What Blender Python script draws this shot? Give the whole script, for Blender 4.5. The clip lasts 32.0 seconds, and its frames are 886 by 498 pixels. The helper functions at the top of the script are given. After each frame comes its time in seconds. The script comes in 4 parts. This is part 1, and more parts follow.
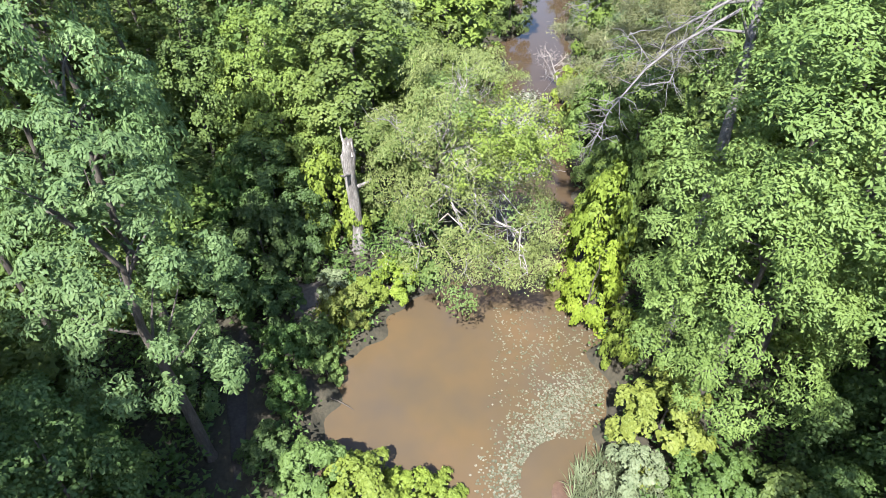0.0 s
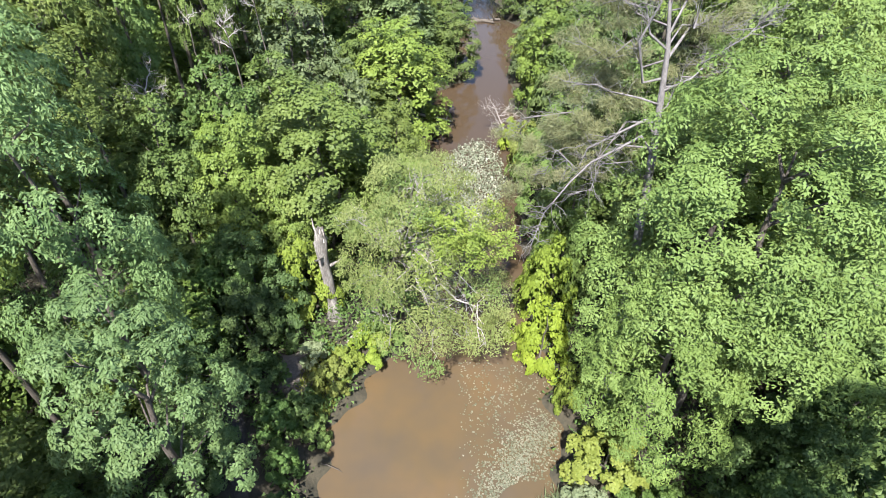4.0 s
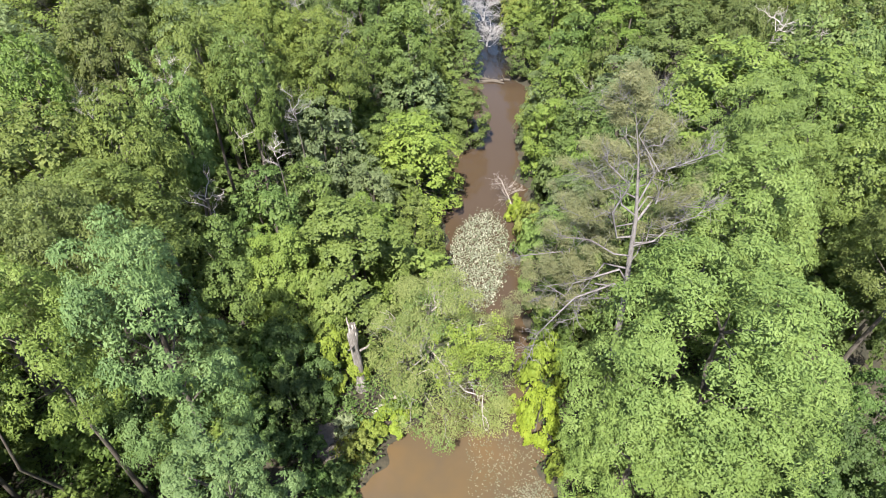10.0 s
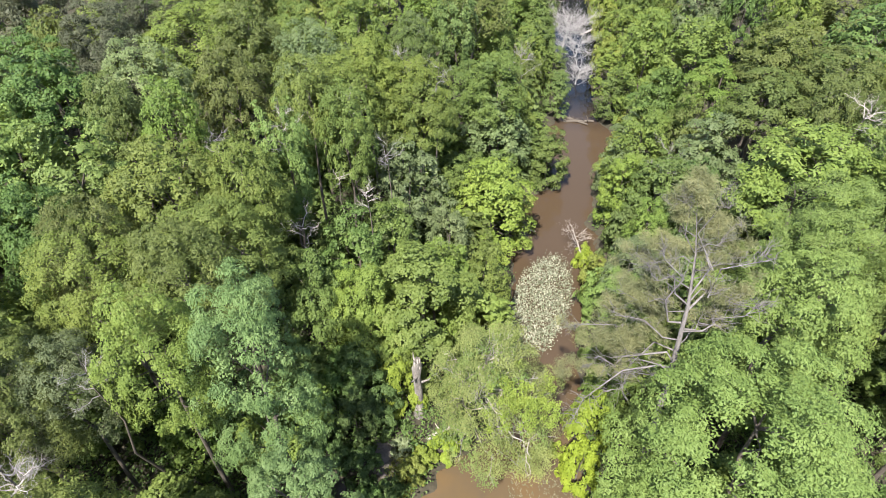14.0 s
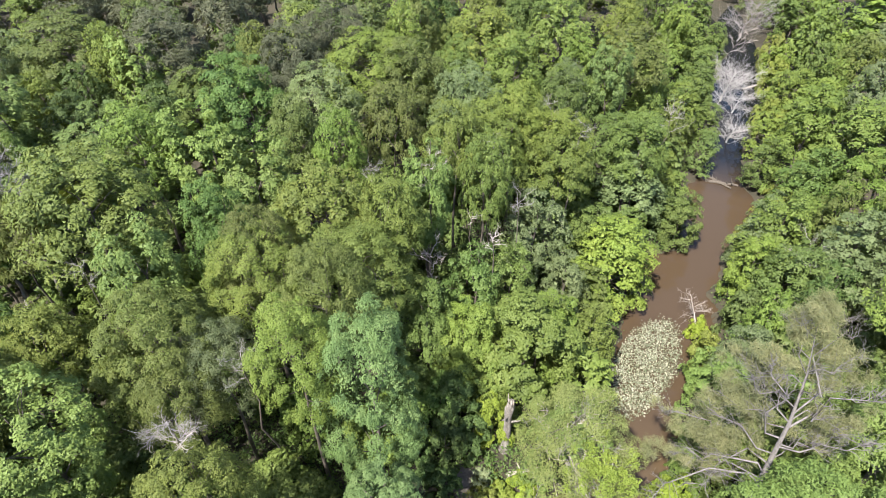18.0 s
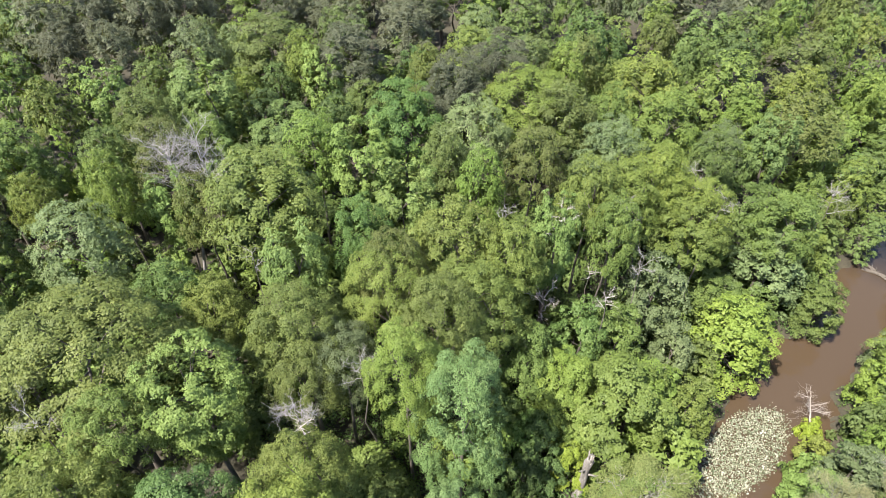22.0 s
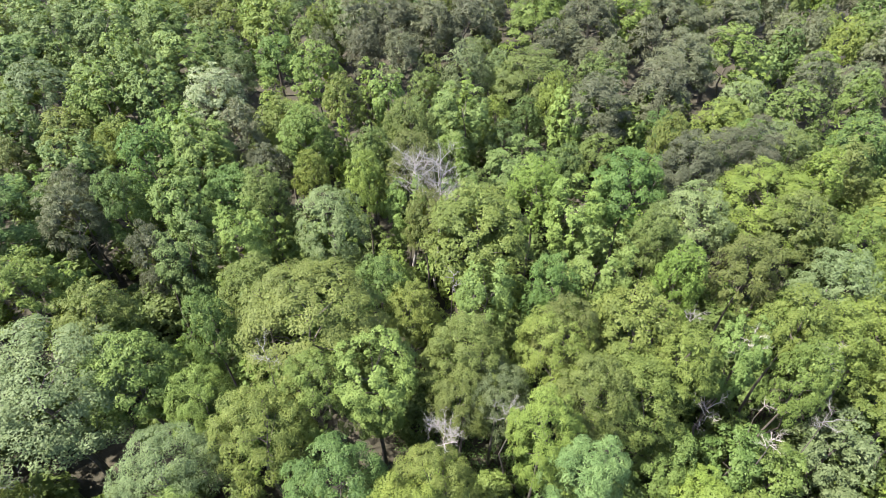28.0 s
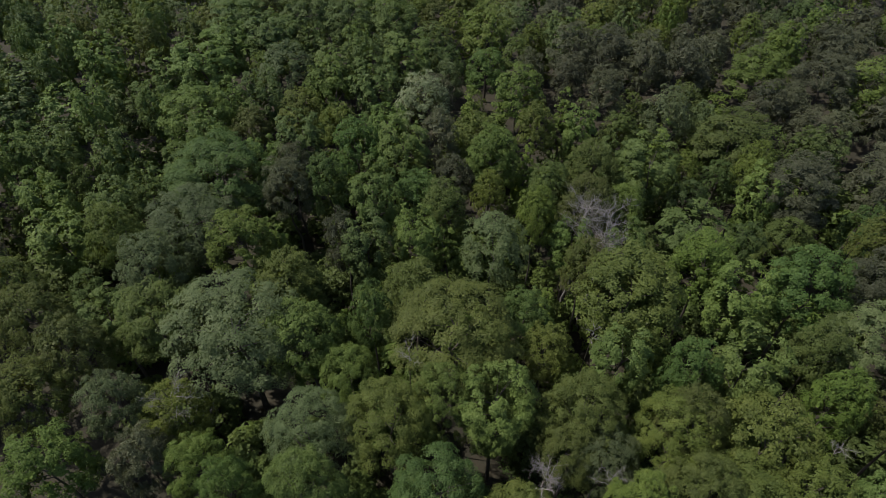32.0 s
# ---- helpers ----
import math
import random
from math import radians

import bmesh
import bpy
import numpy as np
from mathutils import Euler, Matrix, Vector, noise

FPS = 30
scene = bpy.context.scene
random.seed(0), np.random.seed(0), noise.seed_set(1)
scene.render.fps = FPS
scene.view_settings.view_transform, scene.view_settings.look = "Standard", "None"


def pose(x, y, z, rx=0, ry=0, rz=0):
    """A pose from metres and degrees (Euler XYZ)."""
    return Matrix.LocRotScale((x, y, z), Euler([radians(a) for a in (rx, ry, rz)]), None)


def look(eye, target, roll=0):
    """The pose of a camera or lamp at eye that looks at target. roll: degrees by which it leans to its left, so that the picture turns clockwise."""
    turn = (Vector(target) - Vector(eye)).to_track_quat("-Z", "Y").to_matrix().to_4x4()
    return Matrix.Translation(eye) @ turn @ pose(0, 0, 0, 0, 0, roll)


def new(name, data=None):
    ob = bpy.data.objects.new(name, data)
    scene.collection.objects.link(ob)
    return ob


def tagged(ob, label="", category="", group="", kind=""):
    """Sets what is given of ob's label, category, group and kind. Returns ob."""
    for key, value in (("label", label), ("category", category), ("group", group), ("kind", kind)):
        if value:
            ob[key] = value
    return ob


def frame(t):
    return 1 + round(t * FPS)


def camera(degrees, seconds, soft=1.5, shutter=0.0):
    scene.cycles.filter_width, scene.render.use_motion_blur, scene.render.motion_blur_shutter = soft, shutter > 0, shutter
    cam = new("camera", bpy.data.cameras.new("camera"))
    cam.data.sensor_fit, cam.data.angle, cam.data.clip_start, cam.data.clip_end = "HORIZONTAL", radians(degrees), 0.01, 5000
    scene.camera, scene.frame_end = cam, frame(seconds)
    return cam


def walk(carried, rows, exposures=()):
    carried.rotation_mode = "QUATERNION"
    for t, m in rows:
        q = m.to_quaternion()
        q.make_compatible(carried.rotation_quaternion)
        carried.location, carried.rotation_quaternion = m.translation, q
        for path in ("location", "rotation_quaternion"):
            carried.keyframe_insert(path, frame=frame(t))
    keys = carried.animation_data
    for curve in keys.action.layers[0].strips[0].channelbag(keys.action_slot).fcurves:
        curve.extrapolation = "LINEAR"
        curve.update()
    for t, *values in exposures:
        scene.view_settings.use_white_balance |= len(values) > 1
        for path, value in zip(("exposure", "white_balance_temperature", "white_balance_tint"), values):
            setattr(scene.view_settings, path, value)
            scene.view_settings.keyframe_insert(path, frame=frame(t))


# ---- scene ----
cam = camera(75.5, 32.0, soft=0.5)


def aim(x, y, z, yaw, pitch, roll):
    """A camera pose from its place and its yaw to the left of +y, pitch and roll in degrees."""
    a, b = radians(yaw), radians(pitch)
    way = Vector((-math.sin(a) * math.cos(b), math.cos(a) * math.cos(b), math.sin(b)))
    return look((x, y, z), Vector((x, y, z)) + way, roll)


PATH = [
    (0, 0.03, -0.04, 27.99, 5.29, -42.19, 0.74),
    (0.5, 0.13, -0.17, 28.66, 4.75, -41.86, 0.71),
    (1, 0.15, -0.16, 29.46, 4.03, -41.85, 0.51),
    (1.5, 0.11, -0.11, 30.35, 3.43, -42.13, 0.34),
    (2, 0.08, -0.04, 31.35, 2.96, -42.37, 0.34),
    (2.5, 0.01, -0.03, 32.30, 2.40, -42.49, 0.39),
    (3, -0.04, -0.11, 33.18, 1.58, -42.40, 0.41),
    (3.5, -0.08, -0.15, 33.94, 0.82, -42.41, 0.38),
    (5.5, -0.10, -0.16, 37.58, -1.53, -42.67, 0.13),
    (6, -0.18, -0.19, 38.54, -1.98, -42.67, 0.16),
    (6.5, -0.26, -0.22, 39.50, -2.41, -42.66, 0.18),
    (7, -0.31, -0.24, 40.46, -2.71, -42.69, 0.17),
    (7.5, -0.36, -0.27, 41.28, -2.64, -42.68, 0.15),
    (8, -0.41, -0.32, 42.22, -1.92, -42.70, 0.12),
    (8.5, -0.48, -0.36, 43.13, -0.85, -42.70, 0.21),
    (9, -0.49, -0.43, 44.05, 0.02, -42.71, 0.25),
    (9.5, -0.46, -0.45, 44.83, 0.69, -42.76, 0.23),
    (10, -0.44, -0.50, 45.63, 1.42, -42.74, 0.21),
    (10.5, -0.39, -0.53, 46.45, 2.17, -42.76, 0.11),
    (11, -0.42, -0.56, 47.21, 3.15, -42.71, 0.14),
    (11.5, -0.40, -0.61, 47.88, 4.25, -42.67, 0.12),
    (12, -0.39, -0.64, 48.64, 5.41, -42.61, 0.14),
    (12.5, -0.40, -0.72, 49.42, 6.66, -42.55, 0.12),
    (13, -0.41, -0.80, 50.18, 8.10, -42.49, 0.14),
    (13.5, -0.36, -0.88, 50.91, 9.51, -42.50, 0.11),
    (15.5, -0.27, -1.35, 53.70, 16.38, -42.18, -0.28),
    (16, -0.27, -1.37, 54.43, 18.49, -42.15, -0.25),
    (16.5, -0.33, -1.32, 55.13, 20.70, -42.15, -0.14),
    (17, -0.45, -1.30, 55.83, 22.77, -42.16, -0.01),
    (17.5, -0.51, -1.35, 56.46, 24.59, -42.13, 0.06),
    (18, -0.58, -1.44, 57.13, 26.60, -42.05, 0.18),
    (18.5, -0.60, -1.53, 57.83, 28.66, -41.99, 0.21),
    (19, -0.51, -1.59, 58.52, 30.48, -41.99, 0.22),
    (19.5, -0.46, -1.64, 59.29, 32.51, -42.02, 0.27),
    (20, -0.40, -1.68, 60.12, 34.62, -42.09, 0.28),
    (20.5, -0.28, -1.71, 60.99, 36.78, -42.17, 0.30),
    (21, -0.10, -1.63, 61.85, 38.89, -42.32, 0.18),
    (21.5, 0.04, -1.57, 62.79, 41.26, -42.47, 0.13),
    (22, 0.07, -1.44, 63.63, 43.66, -42.61, 0.11),
    (22.5, 0.11, -1.36, 64.44, 46.07, -42.72, 0.07),
    (23, 0.26, -1.28, 65.23, 48.22, -42.79, 0.03),
    (23.5, 0.39, -1.28, 66.06, 50.48, -42.81, 0.04),
    (24, 0.46, -1.35, 66.89, 52.63, -42.83, 0.12),
    (24.5, 0.47, -1.47, 67.65, 54.62, -42.83, 0.30),
    (25, 0.50, -1.53, 68.35, 56.42, -42.87, 0.46),
    (25.5, 0.51, -1.57, 69.04, 58.63, -42.89, 0.61),
    (27.5, 0.47, -1.27, 71.66, 67.74, -43.05, 0.40),
    (28, 0.42, -1.20, 72.41, 70.17, -43.12, 0.26),
    (28.5, 0.42, -1.16, 73.27, 72.75, -43.22, 0.27),
    (29, 0.40, -1.06, 74.12, 75.08, -43.34, 0.20),
    (29.5, 0.37, -0.99, 75.01, 77.71, -43.45, 0.12),
    (30, 0.32, -0.93, 75.95, 80.50, -43.60, 0.05),
    (30.5, 0.28, -0.92, 76.93, 83.34, -43.74, 0.00),
    (31, 0.29, -0.92, 77.87, 85.88, -43.87, -0.01),
    (31.5, 0.30, -1.06, 78.77, 88.82, -43.93, 0.12),
    (32, 0.31, -1.25, 79.61, 91.64, -43.99, 0.10),
]
walk(cam, [(t, aim(*row)) for t, *row in PATH],
     exposures=[(t, 1.81 + s, k, 10.0) for t, s, k in (
         (0.0, 0.12, 5950.0), (3.0, 0.04, 6050.0), (8.0, -0.08, 6450.0), (16.0, -0.12, 6500.0), (20.0, -0.06, 6500.0), (25.0, 0.12, 6500.0), (30.0, 0.2, 6500.0),
         (30.5, -0.3, 6500.0), (31.0, -0.7, 6500.0), (31.5, -1.3, 6500.0), (32.0, -2.0, 6500.0))])

# ---- light ----
SUN_DIR = Vector((-0.11, -0.53, 0.84)).normalized()
world = bpy.data.worlds.new("sky")
scene.world = world
world.use_nodes = True
sky = world.node_tree.nodes.new("ShaderNodeTexSky")
sky.sky_type, sky.sun_disc = "NISHITA", False
sky.sun_elevation = math.asin(SUN_DIR.z)
sky.sun_rotation = math.atan2(SUN_DIR.x, SUN_DIR.y)
background = world.node_tree.nodes["Background"]
background.inputs["Strength"].default_value = 0.115
world.node_tree.links.new(sky.outputs["Color"], background.inputs["Color"])
sun_data = bpy.data.lights.new("sun", "SUN")
sun_data.energy, sun_data.angle, sun_data.color = 5.0, radians(0.6), (1.0, 0.95, 0.86)
sun = new("sun", sun_data)
sun.matrix_world = look((0, 0, 120), Vector((0, 0, 120)) - SUN_DIR)

# ---- materials ----


def material(name):
    mat = bpy.data.materials.new(name)
    mat.use_nodes = True
    tree = mat.node_tree
    return mat, tree.nodes, tree.links, tree.nodes["Principled BSDF"]


def ramp_of(nodes, stops):
    ramp = nodes.new("ShaderNodeValToRGB")
    while len(ramp.color_ramp.elements) < len(stops):
        ramp.color_ramp.elements.new(0.5)
    for e, (at, colour) in zip(ramp.color_ramp.elements, stops):
        e.position, e.color = at, (*colour, 1)
    return ramp


def noise_of(nodes, links, scale, detail=4.0, rough=0.6, coords="Object"):
    where = nodes.new("ShaderNodeTexCoord")
    tex = nodes.new("ShaderNodeTexNoise")
    tex.inputs["Scale"].default_value, tex.inputs["Detail"].default_value, tex.inputs["Roughness"].default_value = scale, detail, rough
    links.new(where.outputs[coords], tex.inputs["Vector"])
    return tex


def leaf_material(name, dark, mid, light, spread=0.25, through_light=0.22, gloss=0.6):
    """Foliage: each leaf takes its own tone, each tree its own shade, with light coming through."""
    mat, nodes, links, bsdf = material(name)
    geo = nodes.new("ShaderNodeNewGeometry")
    info = nodes.new("ShaderNodeObjectInfo")
    # each tree's own number: from the object, or stored with it where many trees are one mesh
    own = nodes.new("ShaderNodeAttribute")
    own.attribute_name = "own"
    summed, single = nodes.new("ShaderNodeMath"), nodes.new("ShaderNodeMath")
    links.new(info.outputs["Random"], summed.inputs[0])
    links.new(own.outputs["Fac"], summed.inputs[1])
    single.operation = "FRACT"
    links.new(summed.outputs[0], single.inputs[0])
    patch = noise_of(nodes, links, 0.55, 2.0)
    mixed = nodes.new("ShaderNodeMath")
    mixed.operation = "MULTIPLY_ADD"
    links.new(geo.outputs["Random Per Island"], mixed.inputs[0])
    mixed.inputs[1].default_value = 0.2
    half = nodes.new("ShaderNodeMath")
    half.operation = "MULTIPLY"
    links.new(patch.outputs["Fac"], half.inputs[0])
    half.inputs[1].default_value = 0.8
    broad = noise_of(nodes, links, 0.13, 1.0)
    drift = nodes.new("ShaderNodeMath")
    drift.operation = "MULTIPLY_ADD"
    links.new(broad.outputs["Fac"], drift.inputs[0])
    drift.inputs[1].default_value, drift.inputs[2].default_value = 0.36, -0.18
    level = nodes.new("ShaderNodeMath")
    links.new(drift.outputs[0], level.inputs[1])
    links.new(half.outputs[0], level.inputs[0])
    links.new(level.outputs[0], mixed.inputs[2])
    ramp = ramp_of(nodes, [(0.12, dark), (0.5, mid), (0.88, light)])
    links.new(mixed.outputs[0], ramp.inputs["Fac"])
    shift = nodes.new("ShaderNodeHueSaturation")
    links.new(ramp.outputs["Color"], shift.inputs["Color"])
    for socket, low, high in (("Hue", 0.5 - 0.05 * spread, 0.5 + 0.03 * spread), ("Value", 1 - 1.3 * spread, 1 + spread), ("Saturation", 1.0 - 0.4 * spread, 1.0 + 0.2 * spread)):
        rng = nodes.new("ShaderNodeMapRange")
        rng.inputs["To Min"].default_value, rng.inputs["To Max"].default_value = low, high
        if socket == "Hue":
            twist = nodes.new("ShaderNodeMath")
            twist.operation = "FRACT"
            grow = nodes.new("ShaderNodeMath")
            grow.operation = "MULTIPLY"
            grow.inputs[1].default_value = 7.31
            links.new(single.outputs[0], grow.inputs[0])
            links.new(grow.outputs[0], twist.inputs[0])
            links.new(twist.outputs[0], rng.inputs["Value"])
        else:
            links.new(single.outputs[0], rng.inputs["Value"])
        links.new(rng.outputs["Result"], shift.inputs[socket])
    links.new(shift.outputs["Color"], bsdf.inputs["Base Color"])
    bsdf.inputs["Roughness"].default_value = gloss
    bsdf.inputs["Specular IOR Level"].default_value = 0.22
    glow = nodes.new("ShaderNodeBsdfTranslucent")
    warm = nodes.new("ShaderNodeMix")
    warm.data_type, warm.blend_type = "RGBA", "MULTIPLY"
    warm.inputs["Factor"].default_value = 1.0
    links.new(shift.outputs["Color"], warm.inputs["A"])
    warm.inputs["B"].default_value = (1.5, 1.35, 0.5, 1)
    links.new(warm.outputs["Result"], glow.inputs["Color"])
    both = nodes.new("ShaderNodeMixShader")
    both.inputs["Fac"].default_value = through_light
    links.new(bsdf.outputs[0], both.inputs[1])
    links.new(glow.outputs[0], both.inputs[2])
    links.new(both.outputs[0], nodes["Material Output"].inputs["Surface"])
    return mat


def rough_material(name, stops, scale, bump=0.4, rough=0.85, stretch=(1, 1, 1), fine=6.0):
    """A matt natural surface: two sizes of mottling and a relief."""
    mat, nodes, links, bsdf = material(name)
    where = nodes.new("ShaderNodeTexCoord")
    mapping = nodes.new("ShaderNodeMapping")
    mapping.inputs["Scale"].default_value = stretch
    links.new(where.outputs["Object"], mapping.inputs["Vector"])
    big, small = nodes.new("ShaderNodeTexNoise"), nodes.new("ShaderNodeTexNoise")
    for tex, s in ((big, scale), (small, scale * fine)):
        tex.inputs["Scale"].default_value, tex.inputs["Detail"].default_value = s, 6.0
        links.new(mapping.outputs["Vector"], tex.inputs["Vector"])
    mix = nodes.new("ShaderNodeMix")
    mix.inputs["Factor"].default_value = 0.5
    links.new(big.outputs["Fac"], mix.inputs["A"])
    links.new(small.outputs["Fac"], mix.inputs["B"])
    ramp = ramp_of(nodes, stops)
    links.new(mix.outputs["Result"], ramp.inputs["Fac"])
    links.new(ramp.outputs["Color"], bsdf.inputs["Base Color"])
    bsdf.inputs["Roughness"].default_value = rough
    relief = nodes.new("ShaderNodeBump")
    relief.inputs["Strength"].default_value, relief.inputs["Distance"].default_value = bump, 0.05
    links.new(small.outputs["Fac"], relief.inputs["Height"])
    links.new(relief.outputs["Normal"], bsdf.inputs["Normal"])
    return mat


LEAF = {
    "mid": leaf_material("leaf_mid_green", (0.047, 0.075, 0.017), (0.09, 0.13, 0.029), (0.146, 0.19, 0.047), 0.2),
    "olive": leaf_material("leaf_olive_green", (0.05, 0.071, 0.016), (0.098, 0.126, 0.028), (0.154, 0.18, 0.045), 0.2),
    "light": leaf_material("leaf_light_green", (0.054, 0.09, 0.023), (0.102, 0.15, 0.04), (0.158, 0.212, 0.064), 0.17),
    "yellow": leaf_material("leaf_yellow_green", (0.086, 0.124, 0.016), (0.153, 0.203, 0.026), (0.238, 0.278, 0.046), 0.12),
    "blue": leaf_material("leaf_blue_green", (0.046, 0.08, 0.028), (0.094, 0.145, 0.05), (0.16, 0.214, 0.085), 0.08),
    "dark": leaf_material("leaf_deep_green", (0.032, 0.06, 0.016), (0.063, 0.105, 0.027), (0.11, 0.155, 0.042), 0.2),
    "grey": leaf_material("leaf_grey_green", (0.052, 0.076, 0.03), (0.1, 0.133, 0.055), (0.16, 0.19, 0.09), 0.15),
    "pine": leaf_material("needle_grey_brown", (0.048, 0.056, 0.032), (0.088, 0.098, 0.056), (0.135, 0.14, 0.088), 0.2),
    "lime": leaf_material("leaf_lime_green", (0.068, 0.109, 0.02), (0.12, 0.17, 0.032), (0.182, 0.234, 0.052), 0.12),
    "willow": leaf_material("leaf_willow_grey_green", (0.07, 0.09, 0.027), (0.138, 0.163, 0.053), (0.215, 0.238, 0.09), 0.12),
    "hickory": leaf_material("leaf_hickory_green", (0.064, 0.1, 0.025), (0.11, 0.158, 0.04), (0.16, 0.212, 0.062), 0.1),
    "needle": leaf_material("needle_olive_brown", (0.088, 0.098, 0.045), (0.16, 0.168, 0.08), (0.24, 0.24, 0.125), 0.1),
    "gold": leaf_material("leaf_gold_green", (0.085, 0.112, 0.018), (0.15, 0.178, 0.034), (0.225, 0.242, 0.06), 0.12),
    "pale": leaf_material("leaf_pale_green", (0.095, 0.125, 0.06), (0.165, 0.195, 0.105), (0.25, 0.275, 0.17), 0.1),
}
BARK = rough_material("bark_grey_brown", [(0.3, (0.035, 0.028, 0.022)), (0.5, (0.08, 0.066, 0.054)), (0.7, (0.15, 0.13, 0.11))], 3.0, 0.8, stretch=(3, 3, 0.5))
DEADWOOD = rough_material("bleached_dead_wood", [(0.3, (0.16, 0.13, 0.115)), (0.5, (0.33, 0.29, 0.265)), (0.7, (0.5, 0.46, 0.43))], 4.0, 0.6, stretch=(3, 3, 0.6))
WHITETWIG = rough_material("bleached_bare_twigs", [(0.3, (0.22, 0.2, 0.195)), (0.5, (0.33, 0.31, 0.305)), (0.7, (0.45, 0.43, 0.425))], 4.0, 0.3)
GREYTWIG = rough_material("grey_bare_twigs", [(0.3, (0.14, 0.125, 0.12)), (0.5, (0.22, 0.2, 0.195)), (0.7, (0.31, 0.29, 0.285))], 4.0, 0.3)

# ---- mesh tools ----


def mesh_of(name, verts, faces, mat, smooth=False):
    """A mesh from an array of places and an array of faces that all have the same number of corners."""
    verts, faces = np.asarray(verts, np.float32), np.asarray(faces, np.int32)
    me = bpy.data.meshes.new(name)
    count, corners = faces.shape
    me.vertices.add(len(verts))
    me.vertices.foreach_set("co", verts.ravel())
    me.loops.add(count * corners)
    me.loops.foreach_set("vertex_index", faces.ravel())
    me.polygons.add(count)
    me.polygons.foreach_set("loop_start", np.arange(0, count * corners, corners, dtype=np.int32))
    me.polygons.foreach_set("loop_total", np.full(count, corners, np.int32))
    me.polygons.foreach_set("use_smooth", np.full(count, smooth))
    me.materials.append(mat)
    me.update(calc_edges=True)
    return me


def joined(pieces):
    """Several (verts, faces) as one."""
    verts, faces, start = [], [], 0
    for v, f in pieces:
        verts.append(np.asarray(v, float))
        faces.append(np.asarray(f, int) + start)
        start += len(v)
    return np.concatenate(verts), np.concatenate(faces)


def tube(points, radii, sides=6):
    """A tapered round limb along points, with a closed tip."""
    points = np.asarray(points, float)
    n = len(points)
    way = np.gradient(points, axis=0)
    way /= np.linalg.norm(way, axis=1, keepdims=True) + 1e-9
    ref = np.where(np.abs(way[:, 2:3]) < 0.9, np.array([[0, 0, 1.0]]), np.array([[1.0, 0, 0]]))
    a = np.cross(way, ref)
    a /= np.linalg.norm(a, axis=1, keepdims=True) + 1e-9
    b = np.cross(way, a)
    ang = np.linspace(0, 2 * np.pi, sides, endpoint=False)
    ring = a[:, None] * np.cos(ang)[None, :, None] + b[:, None] * np.sin(ang)[None, :, None]
    verts = (points[:, None] + ring * np.asarray(radii, float)[:, None, None]).reshape(-1, 3)
    i, j = np.meshgrid(np.arange(n - 1), np.arange(sides), indexing="ij")
    k = (j + 1) % sides
    faces = np.stack([i * sides + j, i * sides + k, (i + 1) * sides + k, (i + 1) * sides + j], -1).reshape(-1, 4)
    verts = np.concatenate([verts, points[-1:]])
    tip = len(verts) - 1
    last = (n - 1) * sides
    cap = np.array([[last + s, last + (s + 1) % sides, tip, tip] for s in range(0, sides)])
    cap[:, 3] = cap[:, 2]
    return verts, np.concatenate([faces, cap[:0]])


def bent(rng, start, end, n=5, wobble=0.08, sag=0.0):
    """A slightly crooked line from start to end."""
    start, end = np.asarray(start, float), np.asarray(end, float)
    s = np.linspace(0, 1, n)[:, None]
    line = start + (end - start) * s
    size = np.linalg.norm(end - start)
    line[1:-1] += rng.normal(0, wobble * size, (n - 2, 3))
    line[:, 2] += sag * size * np.sin(np.pi * s[:, 0])
    return line


def leaves(rng, places, normals, length, width, droop=0.2, fold=0.12, ways=None, kite=False):
    """One leaf at each place, hanging from its stalk: a wedge, or a kite with a point."""
    n = len(places)
    normals = normals / (np.linalg.norm(normals, axis=1, keepdims=True) + 1e-9)
    side = np.cross(normals, rng.normal(0, 1, (n, 3)) if ways is None else ways)
    side /= np.linalg.norm(side, axis=1, keepdims=True) + 1e-9
    along = np.cross(side, normals)
    along[:, 2] -= droop * np.abs(rng.normal(0, 1, n))
    size = rng.uniform(0.65, 1.35, n)[:, None]
    reach, half = along * length * size * 0.5, side * width * size * 0.5
    lift = normals * width * fold * size * rng.normal(0, 1, n)[:, None]
    if kite:
        verts = np.stack([places - reach, places + half + lift, places + reach, places - half + lift], 1)
        return verts.reshape(-1, 3), np.arange(4 * n).reshape(n, 4)
    verts = np.stack([places - reach, places + half + reach * 0.6, places - half * 0.8 + lift + reach], 1)
    return verts.reshape(-1, 3), np.arange(3 * n).reshape(n, 3)


